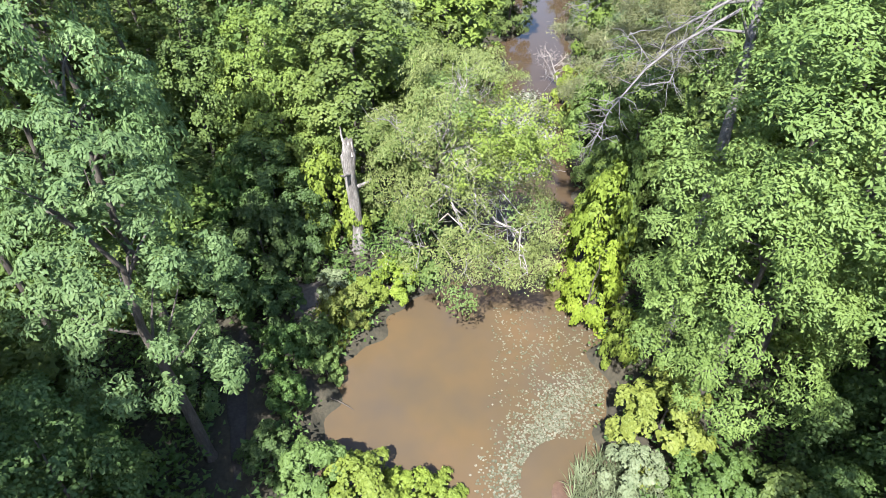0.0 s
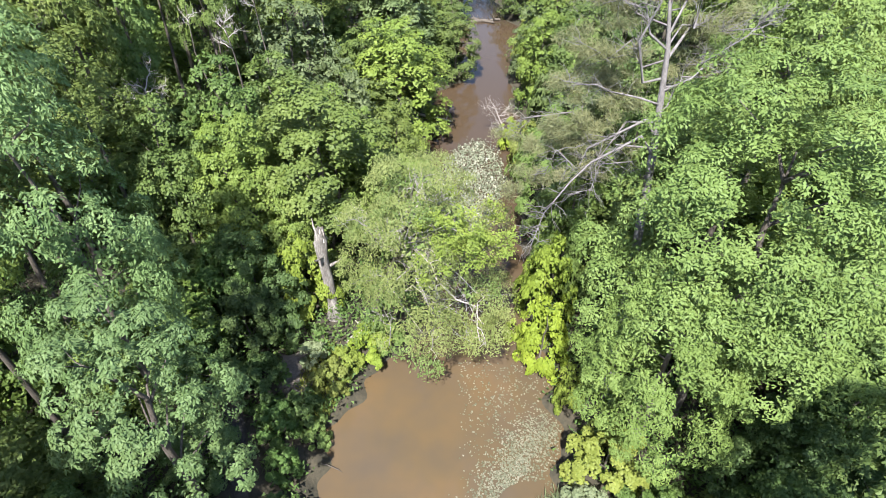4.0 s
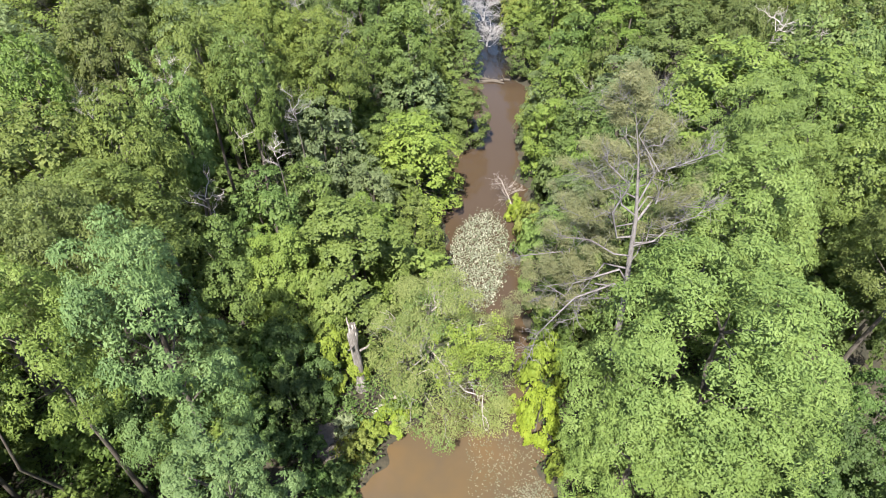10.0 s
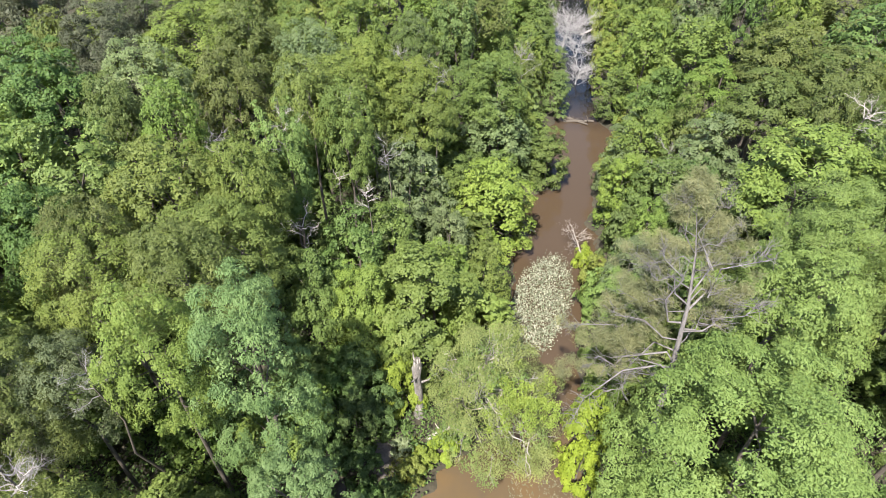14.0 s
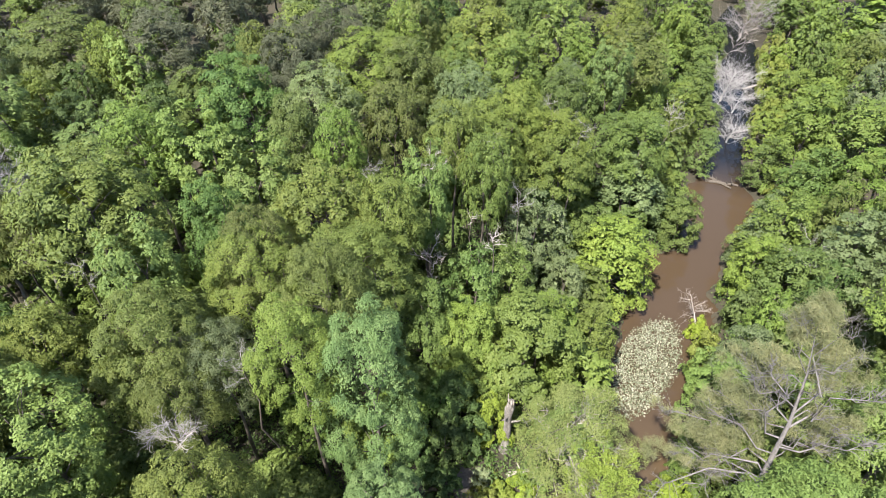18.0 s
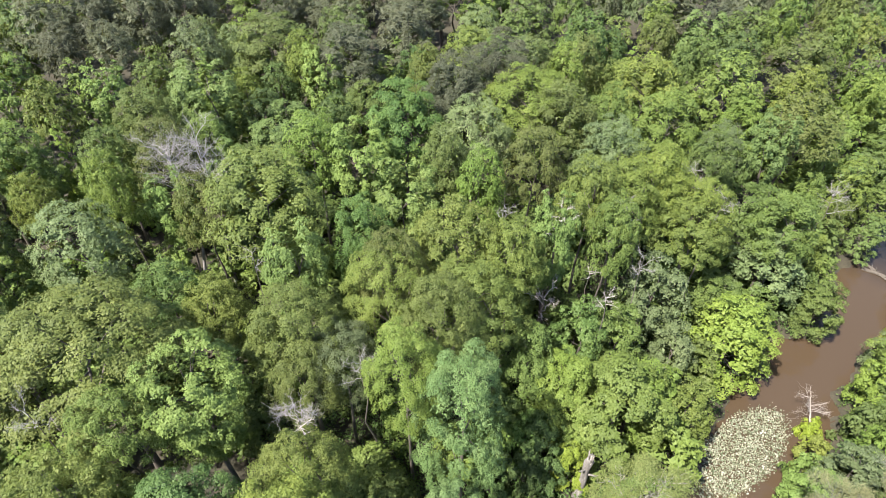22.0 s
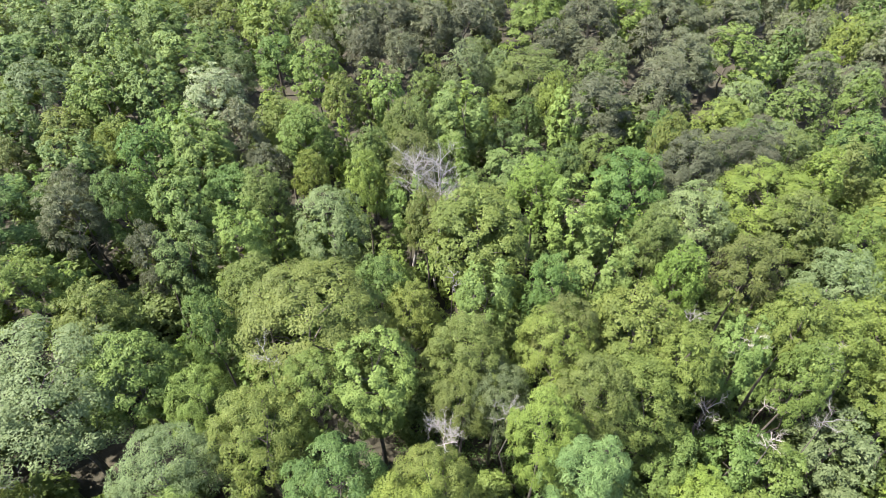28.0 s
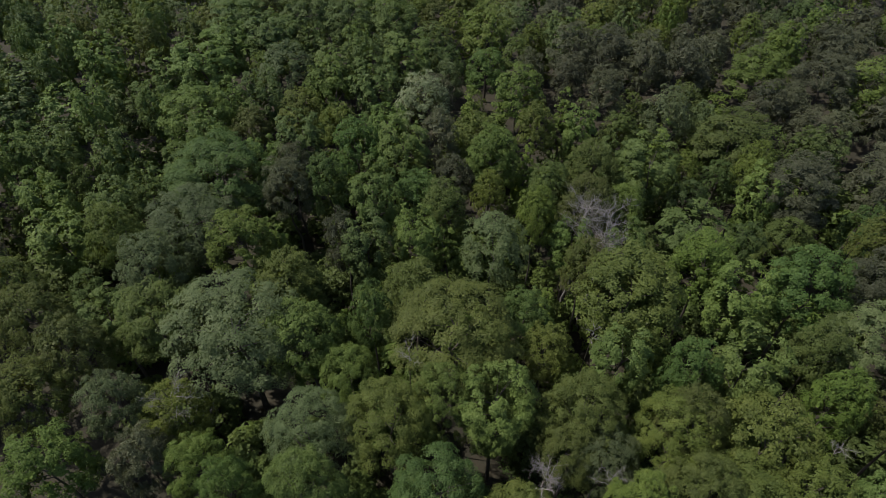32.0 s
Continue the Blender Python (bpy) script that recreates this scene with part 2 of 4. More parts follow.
def lobes_of(rng, shape, radius, low, high, count, ragged=0.0, lobe=1.0):
    """Centres, outward ways and radii of the leaf clumps that make up a crown between the heights low and high."""
    k = np.arange(count)
    t = (k + 0.5) / count
    turn = k * 2.39996 + rng.uniform(-0.9, 0.9, count)
    depth = high - low
    if shape == "round":
        polar = np.arccos(1 - t * 1.35)
        r, z = np.sin(polar), (np.cos(polar) + 0.35) / 1.35
        r = r * radius * 0.85
    elif shape == "broad":
        polar = np.arccos(1 - t * 1.1)
        r, z = np.sin(polar) ** 0.93, (np.cos(polar) + 0.1) / 1.1
        r = r * radius * 0.88
    elif shape == "cone":
        z = 1 - np.sqrt(t)
        r = radius * 0.85 * (1 - z) ** 0.75
    else:
        z = 1 - t
        r = radius * 0.8 * (0.35 + 0.65 * np.sin(np.pi * np.clip(1 - z * 0.85, 0, 1)))
    r = r * rng.uniform(0.84, 1.08, count)
    r = r * rng.uniform(1 - ragged, 1 + ragged * 0.6, count)
    z = low + depth * np.clip(z + rng.normal(0, 0.05, count), 0.02, 1.0)
    centres = np.stack([r * np.cos(turn), r * np.sin(turn), z - depth * 0.06], -1)
    out = np.stack([np.cos(turn) * r / radius, np.sin(turn) * r / radius, (z - low) / depth - 0.25], -1)
    out /= np.linalg.norm(out, axis=1, keepdims=True) + 1e-9
    size = radius * rng.uniform(0.17, 0.3, count) * (1.0 if shape != "cone" else 0.75) * lobe
    return centres, out, size


def crown_of(rng, shape, radius, low, high, boughs, count, length, width, flat=0.8, loose=0.24, droop=0.18, bunches=22, spray=1.0, ragged=0.05, lobe=1.0, kite=False, core=0.22, spin=0.75, deep_size=2.0):
    """A crown: boughs round a form, each a dome of leaf bunches that spread from the twig tips, with shade between them."""
    centres, out, size = lobes_of(rng, shape, radius, low, high, boughs, ragged, lobe)
    near = np.repeat(np.arange(boughs), bunches)
    way = rng.normal(0, 0.75, (len(near), 3)) + out[near] * 0.8 + np.array([0, 0, 0.55])
    way /= np.linalg.norm(way, axis=1, keepdims=True)
    tips = centres[near] + way * (size[near] * rng.uniform(0.8, 1.12, len(near)))[:, None] * np.array([1, 1, flat])
    # bunches that would lie inside another bough are left out
    gap = np.linalg.norm((tips[:, None] - centres[None]) / np.array([1, 1, flat]), axis=2) / size[None]
    gap[np.arange(len(near)), near] = 9
    seen = gap.min(1) > 0.72
    near, way, tips = near[seen], way[seen], tips[seen]
    span = size[near] * rng.uniform(0.26, 0.46, len(near)) * spray
    axis = way * 0.55 + out[near] * 0.3 + np.array([0, 0, 0.6]) + rng.normal(0, 0.12, way.shape)
    axis /= np.linalg.norm(axis, axis=1, keepdims=True)
    one = np.cross(axis, rng.normal(0, 1, axis.shape))
    one /= np.linalg.norm(one, axis=1, keepdims=True)
    two = np.cross(axis, one)
    pick = rng.choice(len(near), count, p=span**2 / (span**2).sum())
    turn, far = rng.uniform(0, 2 * np.pi, count)[:, None], np.sqrt(rng.random(count))[:, None]
    spoke = one[pick] * np.cos(turn) + two[pick] * np.sin(turn)
    r = span[pick][:, None]
    places = tips[pick] + spoke * r * far + axis[pick] * r * (0.25 - 0.5 * far**2 + rng.normal(0, 0.14, (count, 1)))
    normals = axis[pick] + spoke * far * 0.5 + rng.normal(0, loose, (count, 3))
    outside = leaves(rng, places, normals, length, width, droop, 0.12, spoke + rng.normal(0, spin, (count, 3)), kite)
    # larger leaves deep inside close the view through the crown
    deep = rng.integers(0, boughs, int(count * core))
    inward = rng.normal(0, 0.5, (len(deep), 3)) + out[deep] * 0.3
    within = np.array([0, 0, low]) + (centres[deep] - np.array([0, 0, low])) * np.array([0.8, 0.8, 0.82]) + inward * size[deep][:, None] * 0.6
    inside = leaves(rng, within, rng.normal(0, 0.5, (len(deep), 3)) + out[deep] + np.array([0, 0, 0.6]), length * deep_size, width * deep_size * 1.1, droop, kite=kite)
    return joined([outside, inside]), centres


def trunk_of(rng, height, girth, centres, limbs, lean=0.03):
    """A tapered trunk with limbs that reach into the crown."""
    top = height * 0.82
    spine = np.array([[0, 0, -0.6], [0, 0, 0.5], *[[rng.normal(0, lean) * h, rng.normal(0, lean) * h, h] for h in np.linspace(0.2, 1, 5) * top]])
    flare = np.array([1.5, 1.1, 0.95, 0.82, 0.65, 0.42, 0.12]) * girth
    pieces = [tube(spine, flare, 8)]
    for c in centres[rng.choice(len(centres), min(limbs, len(centres)), replace=False)]:
        h = min(max(c[2] - rng.uniform(0.25, 0.5) * np.hypot(c[0], c[1]) - 1.0, height * 0.25), top * 0.93)
        at = np.array([np.interp(h, spine[:, 2], spine[:, 0]), np.interp(h, spine[:, 2], spine[:, 1]), h])
        pieces.append(tube(bent(rng, at, c, 4, 0.05, 0.05), np.array([0.32, 0.2, 0.12, 0.03]) * girth, 5))
    return joined(pieces)


def part(name, me, parent, label=""):
    ob = new(name, me)
    ob.parent = parent
    if label:
        ob["label"] = label
    return ob


# ---- kinds of tree ----
KINDS = {}


def kind_of_tree(kind, detail, variants, shape, tone, radius, low, high, lobes, count, length, width, limbs=9, girth=0.26, **more):
    """Prepares the meshes of a kind of tree at a level of detail; trees of it share them."""
    for v in range(variants):
        rng = np.random.default_rng(sum(map(ord, kind + detail)) * 31 + v)
        (cv, cf), centres = crown_of(rng, shape, radius, low, high, lobes, count, length, width, **more)
        crown = mesh_of(kind + "_crown", cv, cf, LEAF[tone])
        trunk = mesh_of(kind + "_trunk", *trunk_of(rng, high, girth, centres, limbs), BARK, True)
        KINDS.setdefault((kind, detail), []).append((trunk, crown, radius, high))


FULL = {"near": (1.0, 1.0), "mid": (0.5, 1.35), "far": (0.22, 1.9), "dist": (0.1, 2.7), "low": (0.026, 4.8), "edge": (0.009, 7.5)}
for detail, (share, grow) in FULL.items():
    def made(kind, shape, tone, radius, low, high, lobes, count, length, width, detail=detail, share=share, grow=grow, variants=3, **more):
        kind_of_tree(kind, detail, variants, shape, tone, radius, low, high, lobes, int(count * share), length * grow, width * grow, deep_size=1.3 if detail == "near" else 2.0, **more)
    made("oak", "round", "mid", 5.2, 14.5, 24, 96, 20000, 0.19, 0.13, lobe=0.72)
    made("olive_oak", "broad", "olive", 5.6, 16.0, 24, 110, 21000, 0.18, 0.12, lobe=0.68, flat=0.7)
    made("dark_oak", "round", "dark", 5.2, 14.5, 24, 88, 19500, 0.19, 0.13, lobe=0.76)
    made("sweetgum", "tall", "light", 4.6, 12, 24, 110, 21000, 0.19, 0.16, lobe=0.75)
    made("blue_oak", "round", "blue", 4.8, 8.5, 24, 76, 30000, 0.18, 0.085, lobe=0.9, variants=2, loose=0.3, spin=0.4, droop=0.3, kite=detail == "near", spray=0.85, ragged=0.18)
    made("poplar", "cone", "lime", 3.4, 8, 24, 80, 13000, 0.19, 0.16, lobe=0.85)
    made("pine", "round", "pine", 4.4, 15, 24, 70, 17000, 0.34, 0.075, loose=0.7, spray=1.2, lobe=0.75, ragged=0.12)
    made("grey_oak", "broad", "grey", 5.4, 15.5, 24, 110, 21000, 0.17, 0.11, lobe=0.7, flat=0.75)
    made("bush", "round", "yellow", 1.8, 0.2, 3.0, 26, 4400, 0.15, 0.11, girth=0.06, limbs=7, kite=detail == "near", ragged=0.25)
    made("hickory", "broad", "hickory", 5.6, 12.0, 24, 104, 46000, 0.145, 0.064, variants=2, loose=0.3, spin=0.4, droop=0.25, lobe=0.84, kite=detail == "near", bunches=24, spray=0.8, ragged=0.14, core=0.4)
    made("open_oak", "broad", "blue", 3.8, 9.0, 19.5, 66, 16500, 0.17, 0.08, variants=1, loose=0.26, spin=0.35, droop=0.3, lobe=0.72, bunches=14, spray=1.05, kite=detail == "near", ragged=0.22, core=0.2)
    made("young_hickory", "round", "hickory", 4.2, 6.5, 17, 84, 30000, 0.16, 0.066, variants=1, loose=0.3, spin=0.4, droop=0.28, lobe=0.85, kite=detail == "near", spray=0.9, ragged=0.16)
    made("alder", "round", "mid", 3.3, 1.0, 12, 76, 15500, 0.16, 0.12, girth=0.16, kite=detail == "near", ragged=0.15, lobe=0.9)

WORDS = {
    "oak": ("broad mid-green oak in full summer leaf", "tree"),
    "olive_oak": ("olive-green flat-topped oak among the woods", "tree"),
    "dark_oak": ("deep green oak with a dense crown", "tree"),
    "sweetgum": ("light green sweetgum with a tall leafy crown", "tree"),
    "blue_oak": ("tall blue-green oak with drooping leafy limbs", "tree"),
    "poplar": ("narrow bright yellow-green tulip poplar", "tree"),
    "pine": ("grey-brown pine with thin needles", "pine tree"),
    "grey_oak": ("grey-green tree with a soft broad crown", "tree"),
    "bush": ("yellow-green leafy bush on the creek bank", "bush"),
    "alder": ("leafy green bank tree with low hanging boughs", "tree"),
    "open_oak": ("pale blue-green oak with open leafy boughs", "tree"),
    "young_hickory": ("light green hickory leaning over the pond bank", "tree"),
    "hickory": ("light green hickory with feathered compound leaves", "tree"),
}
COUNTS, PLACED = {}, []
OWN_TONE = {"oak": "mid", "olive_oak": "olive", "dark_oak": "dark", "grey_oak": "grey", "sweetgum": "light", "pine": "grey"}


def tree(kind, x, y, height, radius, detail="", turn=None, label="", tone="", z=None, group="trees of the creek woods"):
    """One tree with a trunk and a crown, standing on the ground."""
    if not detail:
        far = math.hypot(x, y + 1)
        detail = "near" if far < 44 else "mid" if far < 88 else "far"
    if height < 19.5 and kind in OWN_TONE:
        tone, kind = tone or OWN_TONE[kind], "alder"
    finer = {"mid": "near", "far": "mid"}
    if radius > 1.3 * KINDS[kind, detail][0][2] and height > 17:
        detail = finer.get(detail, detail)
    made = KINDS[kind, detail]
    n = COUNTS[kind] = COUNTS.get(kind, -1) + 1
    trunk, crown, r, h = made[n % len(made)]
    base = new("bush" if kind == "bush" else "tree")
    PLACED.append((x, y, radius))
    spin = (n * 2.399) if turn is None else turn
    base.matrix_basis = Matrix.LocRotScale((x, y, ground_height(x, y) if z is None else z), Euler((0, 0, spin)), (radius / r, radius / r, height / h))
    part("trunk", trunk, base)
    leaf = part("crown", crown, base)
    if tone:
        leaf.material_slots[0].link = "OBJECT"
        leaf.material_slots[0].material = LEAF[tone]
    words, category = WORDS[kind]
    return tagged(base, label or words, category, group)

# ---- ground and water ----
CREEK = [(3, -60, 4), (2, -20, 4), (1, 0, 4.5), (0.6, 10, 6.2), (-0.3, 16, 7.7), (0, 20, 7.5), (1.2, 24, 6.3), (2.8, 28, 4.2), (3.8, 34, 3.4),
         (3.4, 42, 4.2), (3.2, 50, 4.8), (3.8, 57, 5.8), (2.9, 64, 4.9), (3.9, 68, 4.4), (6.0, 72, 3.0), (6.1, 76, 3.6), (6.4, 81, 5.0), (6.5, 87, 5.4), (6.0, 94, 3.4), (5.2, 104, 3.2),
         (5.1, 113, 3.6), (4.9, 121, 4.2), (3.2, 147, 5.0), (2.4, 158, 5.2), (-1.5, 172, 2.6), (-8, 190, 1.4), (-16, 260, 1.4), (-20, 420, 1.4), (-20, 3000, 1.4)]
CX, CY, CW = (np.array([row[k] for row in CREEK], float) for k in range(3))


def bank(x, y):
    """Metres from the water's edge: below nought in the creek."""
    return np.abs(x - np.interp(y, CY, CX)) - np.interp(y, CY, CW) + 0.5 * np.sin(y * 0.9 + 1.3 * np.sin(y * 0.31)) + 0.25 * np.sin(y * 2.3 + x)


def heights(x, y):
    d = bank(x, y)
    rise = np.where(d < 0, np.clip(d * 0.35, -0.9, 0), np.minimum(d * 0.42, 0.5 + 0.2 * np.log1p(np.maximum(d, 0))))
    # a mud flat that slopes gently into the pond
    flat = np.exp(-(((x - 5.2) / 2.6) ** 2 + ((y - 13.0) / 3.0) ** 2))
    rise = rise + flat * np.maximum(0.08 - rise, 0) * 0.9
    return rise + np.where(d > 0.5, 0.12 * np.sin(x * 0.5) * np.cos(y * 0.43) + 0.2 * np.sin(x * 0.07 + 1) * np.sin(y * 0.09), 0)


def ground_height(x, y):
    return float(heights(np.array(float(x)), np.array(float(y))))


def spaced(near, far, low, high, step):
    """Even steps between low and high, then ever longer ones out to far."""
    inner = list(np.arange(low, high + 0.01, step))
    ring = [step * 1.6**k * 2 for k in range(1, 40)]
    below, above = [], []
    at = low
    for s in ring:
        at -= s
        below.append(at)
        if at < -far:
            break
    at = high
    for s in ring:
        at += s
        above.append(at)
        if at > far:
            break
    return np.array(below[::-1] + inner + above)


GROUND = rough_material("forest_floor", [(0.3, (0.014, 0.015, 0.008)), (0.48, (0.029, 0.025, 0.015)), (0.62, (0.044, 0.036, 0.022)), (0.75, (0.03, 0.042, 0.012))], 0.5, 0.8, 0.95, fine=9.0)
gx, gy = spaced(0, 2600, -34, 34, 0.7), spaced(0, 2600, 2, 112, 0.7)
gx = np.concatenate([gx[gx < -13], np.arange(-13, 13, 0.32), gx[gx > 13]])
gy = np.concatenate([gy[gy < 9.5], np.arange(9.5, 44, 0.32), gy[gy > 44]])
GX, GY = np.meshgrid(gx, gy, indexing="ij")
gv = np.stack([GX, GY, heights(GX, GY)], -1).reshape(-1, 3)
gi, gj = np.meshgrid(np.arange(len(gx) - 1), np.arange(len(gy) - 1), indexing="ij")
gf = np.stack([gi * len(gy) + gj, (gi + 1) * len(gy) + gj, (gi + 1) * len(gy) + gj + 1, gi * len(gy) + gj + 1], -1).reshape(-1, 4)
ground = new("ground", mesh_of("ground", gv, gf, GROUND, True))
tagged(ground, "brown forest floor of leaf litter, sloping to the creek", "ground", kind="structure")


def water_material():
    mat, nodes, links, bsdf = material("muddy_water")
    silt_and_sky = noise_of(nodes, links, 0.12, 4.0)
    # browner stops are mud; the greyer one stands in for reflected hazy sky
    ramp = ramp_of(nodes, [(0.3, (0.06, 0.047, 0.034)), (0.5, (0.078, 0.055, 0.031)), (0.7, (0.1, 0.063, 0.03))])
    links.new(silt_and_sky.outputs["Fac"], ramp.inputs["Fac"])
    # upstream of the log bar a blue-black base colour stands in for reflected sky
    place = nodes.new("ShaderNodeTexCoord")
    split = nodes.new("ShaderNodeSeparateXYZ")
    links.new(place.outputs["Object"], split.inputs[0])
    past_bar = nodes.new("ShaderNodeMapRange")
    past_bar.inputs["From Min"].default_value, past_bar.inputs["From Max"].default_value = 88.0, 100.0
    links.new(split.outputs["Y"], past_bar.inputs["Value"])
    blue_black = nodes.new("ShaderNodeMix")
    blue_black.data_type = "RGBA"
    links.new(past_bar.outputs["Result"], blue_black.inputs["Factor"])
    # the open pond is silty pale; the creek's shade is painted in as darker water
    up_creek = nodes.new("ShaderNodeMapRange")
    up_creek.inputs["From Min"].default_value, up_creek.inputs["From Max"].default_value = 25.0, 42.0
    links.new(split.outputs["Y"], up_creek.inputs["Value"])
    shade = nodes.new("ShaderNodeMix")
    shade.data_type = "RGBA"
    links.new(up_creek.outputs["Result"], shade.inputs["Factor"])
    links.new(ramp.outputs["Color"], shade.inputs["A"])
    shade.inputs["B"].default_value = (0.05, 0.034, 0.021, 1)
    links.new(shade.outputs["Result"], blue_black.inputs["A"])
    blue_black.inputs["B"].default_value = (0.007, 0.008, 0.011, 1)
    links.new(blue_black.outputs["Result"], bsdf.inputs["Base Color"])
    bsdf.inputs["Roughness"].default_value = 0.06
    bsdf.inputs["IOR"].default_value = 1.33
    ripple = noise_of(nodes, links, 2.2, 3.0)
    relief = nodes.new("ShaderNodeBump")
    relief.inputs["Strength"].default_value, relief.inputs["Distance"].default_value = 0.12, 0.02
    links.new(ripple.outputs["Fac"], relief.inputs["Height"])
    links.new(relief.outputs["Normal"], bsdf.inputs["Normal"])
    return mat


WATER = water_material()
wy = np.concatenate([np.arange(-60, 262, 1.0), np.arange(280, 2600, 60.0)])
wx, ww = np.interp(wy, CY, CX), np.interp(wy, CY, CW) + 1.6
wv = np.stack([np.stack([wx + s * ww, wy, 0 * wy], -1) for s in np.linspace(-1, 1, 9)], 1).reshape(-1, 3)
wi, wj = np.meshgrid(np.arange(len(wy) - 1), np.arange(8), indexing="ij")
wf = np.stack([wi * 9 + wj, wi * 9 + wj + 1, (wi + 1) * 9 + wj + 1, (wi + 1) * 9 + wj], -1).reshape(-1, 4)
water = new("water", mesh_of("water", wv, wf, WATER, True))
tagged(water, "still muddy brown creek water that reflects the sky", "water", kind="structure")

# ---- bare ground beside the creek ----


def patch(name, label, mat, cx, cy, rx, ry, turn, lift, seed, category, step=0.22):
    """A sheet of soil of uneven outline that follows the ground a little above it."""
    rng = np.random.default_rng(seed)
    waves = rng.uniform(0, 6.28, 6)
    n = 26
    verts, faces = [(cx, cy)], []
    rings = 9
    for k in range(1, rings + 1):
        for j in range(n):
            a = 2 * math.pi * j / n
            r = k / rings * (1 + 0.14 * math.sin(3 * a + waves[0]) + 0.09 * math.sin(5 * a + waves[1]) + 0.06 * math.sin(9 * a + waves[2]))
            u, v = rx * r * math.cos(a), ry * r * math.sin(a)
            verts.append((cx + u * math.cos(turn) - v * math.sin(turn), cy + u * math.sin(turn) + v * math.cos(turn)))
    for k in range(rings):
        for j in range(n):
            q = (j + 1) % n
            if k == 0:
                faces.append((0, 1 + j, 1 + q))
            else:
                a, b = 1 + (k - 1) * n, 1 + k * n
                faces += [(a + j, b + j, b + q), (a + j, b + q, a + q)]
    v = np.array(verts)
    z = heights(v[:, 0], v[:, 1])
    edge = np.zeros(len(v))
    edge[-n:] = 0.10
    z = z + lift + 0.03 * np.sin(v[:, 0] * 3.1) * np.cos(v[:, 1] * 2.7) - edge
    ob = new(name, mesh_of(name, np.column_stack([v, z]), faces, mat, True))
    return tagged(ob, label, category, kind="structure")


MUD = rough_material("wet_red_mud", [(0.3, (0.045, 0.024, 0.015)), (0.5, (0.075, 0.042, 0.026)), (0.7, (0.10, 0.06, 0.036))], 0.9, 0.5, 0.5)
SOIL = rough_material("dry_grey_soil", [(0.3, (0.05, 0.042, 0.034)), (0.5, (0.09, 0.077, 0.066)), (0.7, (0.14, 0.12, 0.105))], 1.1, 0.7)
# bank soil darkened: the shade over the trail is put into its colour
TRAIL = rough_material("shade_darkened_trail_soil", [(0.3, (0.016, 0.013, 0.011)), (0.5, (0.032, 0.027, 0.023)), (0.7, (0.05, 0.043, 0.036))], 1.1, 0.6)
patch("mud_bank", "wet reddish-brown mud flat at the pond edge", MUD, 5.3, 13.6, 2.5, 3.2, -0.5, 0.12, 3, "mud")
patch("soil_bank", "bare pale soil bank above the pond", SOIL, -10.4, 23.6, 1.5, 2.3, 0.3, 0.1, 4, "soil")
patch("dirt_trail", "shaded dark dirt trail through the undergrowth", TRAIL, -12.6, 16.6, 0.55, 5.0, 0.32, 0.08, 5, "trail")

# ---- dead wood ----


def limb_with_twigs(rng, start, end, girth, twigs, reach, sag=0.0, crook=0.05):
    """A bare crooked limb with smaller twigs along it."""
    line = bent(rng, start, end, 6, crook, sag)
    pieces = [tube(line, girth * np.linspace(1, 0.25, 6), 6)]
    way = (np.asarray(end) - np.asarray(start)) / (np.linalg.norm(np.asarray(end) - np.asarray(start)) + 1e-9)
    for _ in range(twigs):
        s = rng.uniform(0.25, 1.0)
        at = np.array([np.interp(s, np.linspace(0, 1, 6), line[:, k]) for k in range(3)])
        go = way * 0.7 + rng.normal(0, 0.6, 3) + np.array([0, 0, 0.2])
        go /= np.linalg.norm(go)
        far = reach * rng.uniform(0.4, 1.1)
        tip = at + go * far
        pieces.append(tube(bent(rng, at, tip, 4, 0.08), girth * 0.34 * np.array([1, 0.75, 0.5, 0.18]), 3))
        for _ in range(2):
            fork = at + go * far * rng.uniform(0.3, 0.9)
            off = go * 0.6 + rng.normal(0, 0.6, 3)
            pieces.append(tube(bent(rng, fork, fork + off / np.linalg.norm(off) * far * 0.5, 3, 0.08), girth * 0.17 * np.array([1, 0.7, 0.2]), 3))
    return joined(pieces)


def dead_tree(x, y, height, spread, limbs, twigs, label, seed, lean=(0, 0), girth=0.22, low=0.45, mat=None, z=None, name="dead_tree"):
    """A bare dead tree: a trunk and its limbs, each with its twigs."""
    rng = np.random.default_rng(seed)
    mat = mat or GREYTWIG
    base = new(name)
    base.location = (x, y, ground_height(x, y) if z is None else z)
    top = np.array([lean[0], lean[1], height])
    spine = bent(rng, (0, 0, -0.5), top, 7, 0.012)
    part("trunk", mesh_of("dead_trunk", *tube(spine, girth * np.linspace(1.2, 0.15, 7), 8), BARK if z is None and limbs < 15 else mat, True), base)
    for k in range(limbs):
        s = rng.uniform(low, 0.97)
        at = np.array([np.interp(s, np.linspace(0, 1, 7), spine[:, c]) for c in range(3)])
        a = k * 2.4 + rng.uniform(-0.4, 0.4)
        far = spread * rng.uniform(0.55, 1.1) * (1.25 - 0.6 * s)
        end = at + np.array([math.cos(a) * far, math.sin(a) * far, far * rng.uniform(0.2, 0.9)])
        part("limb", mesh_of("dead_limb", *limb_with_twigs(rng, at, end, girth * 0.24, twigs * 2, far * 0.6), mat, True), base)
    return tagged(base, label, "dead tree")


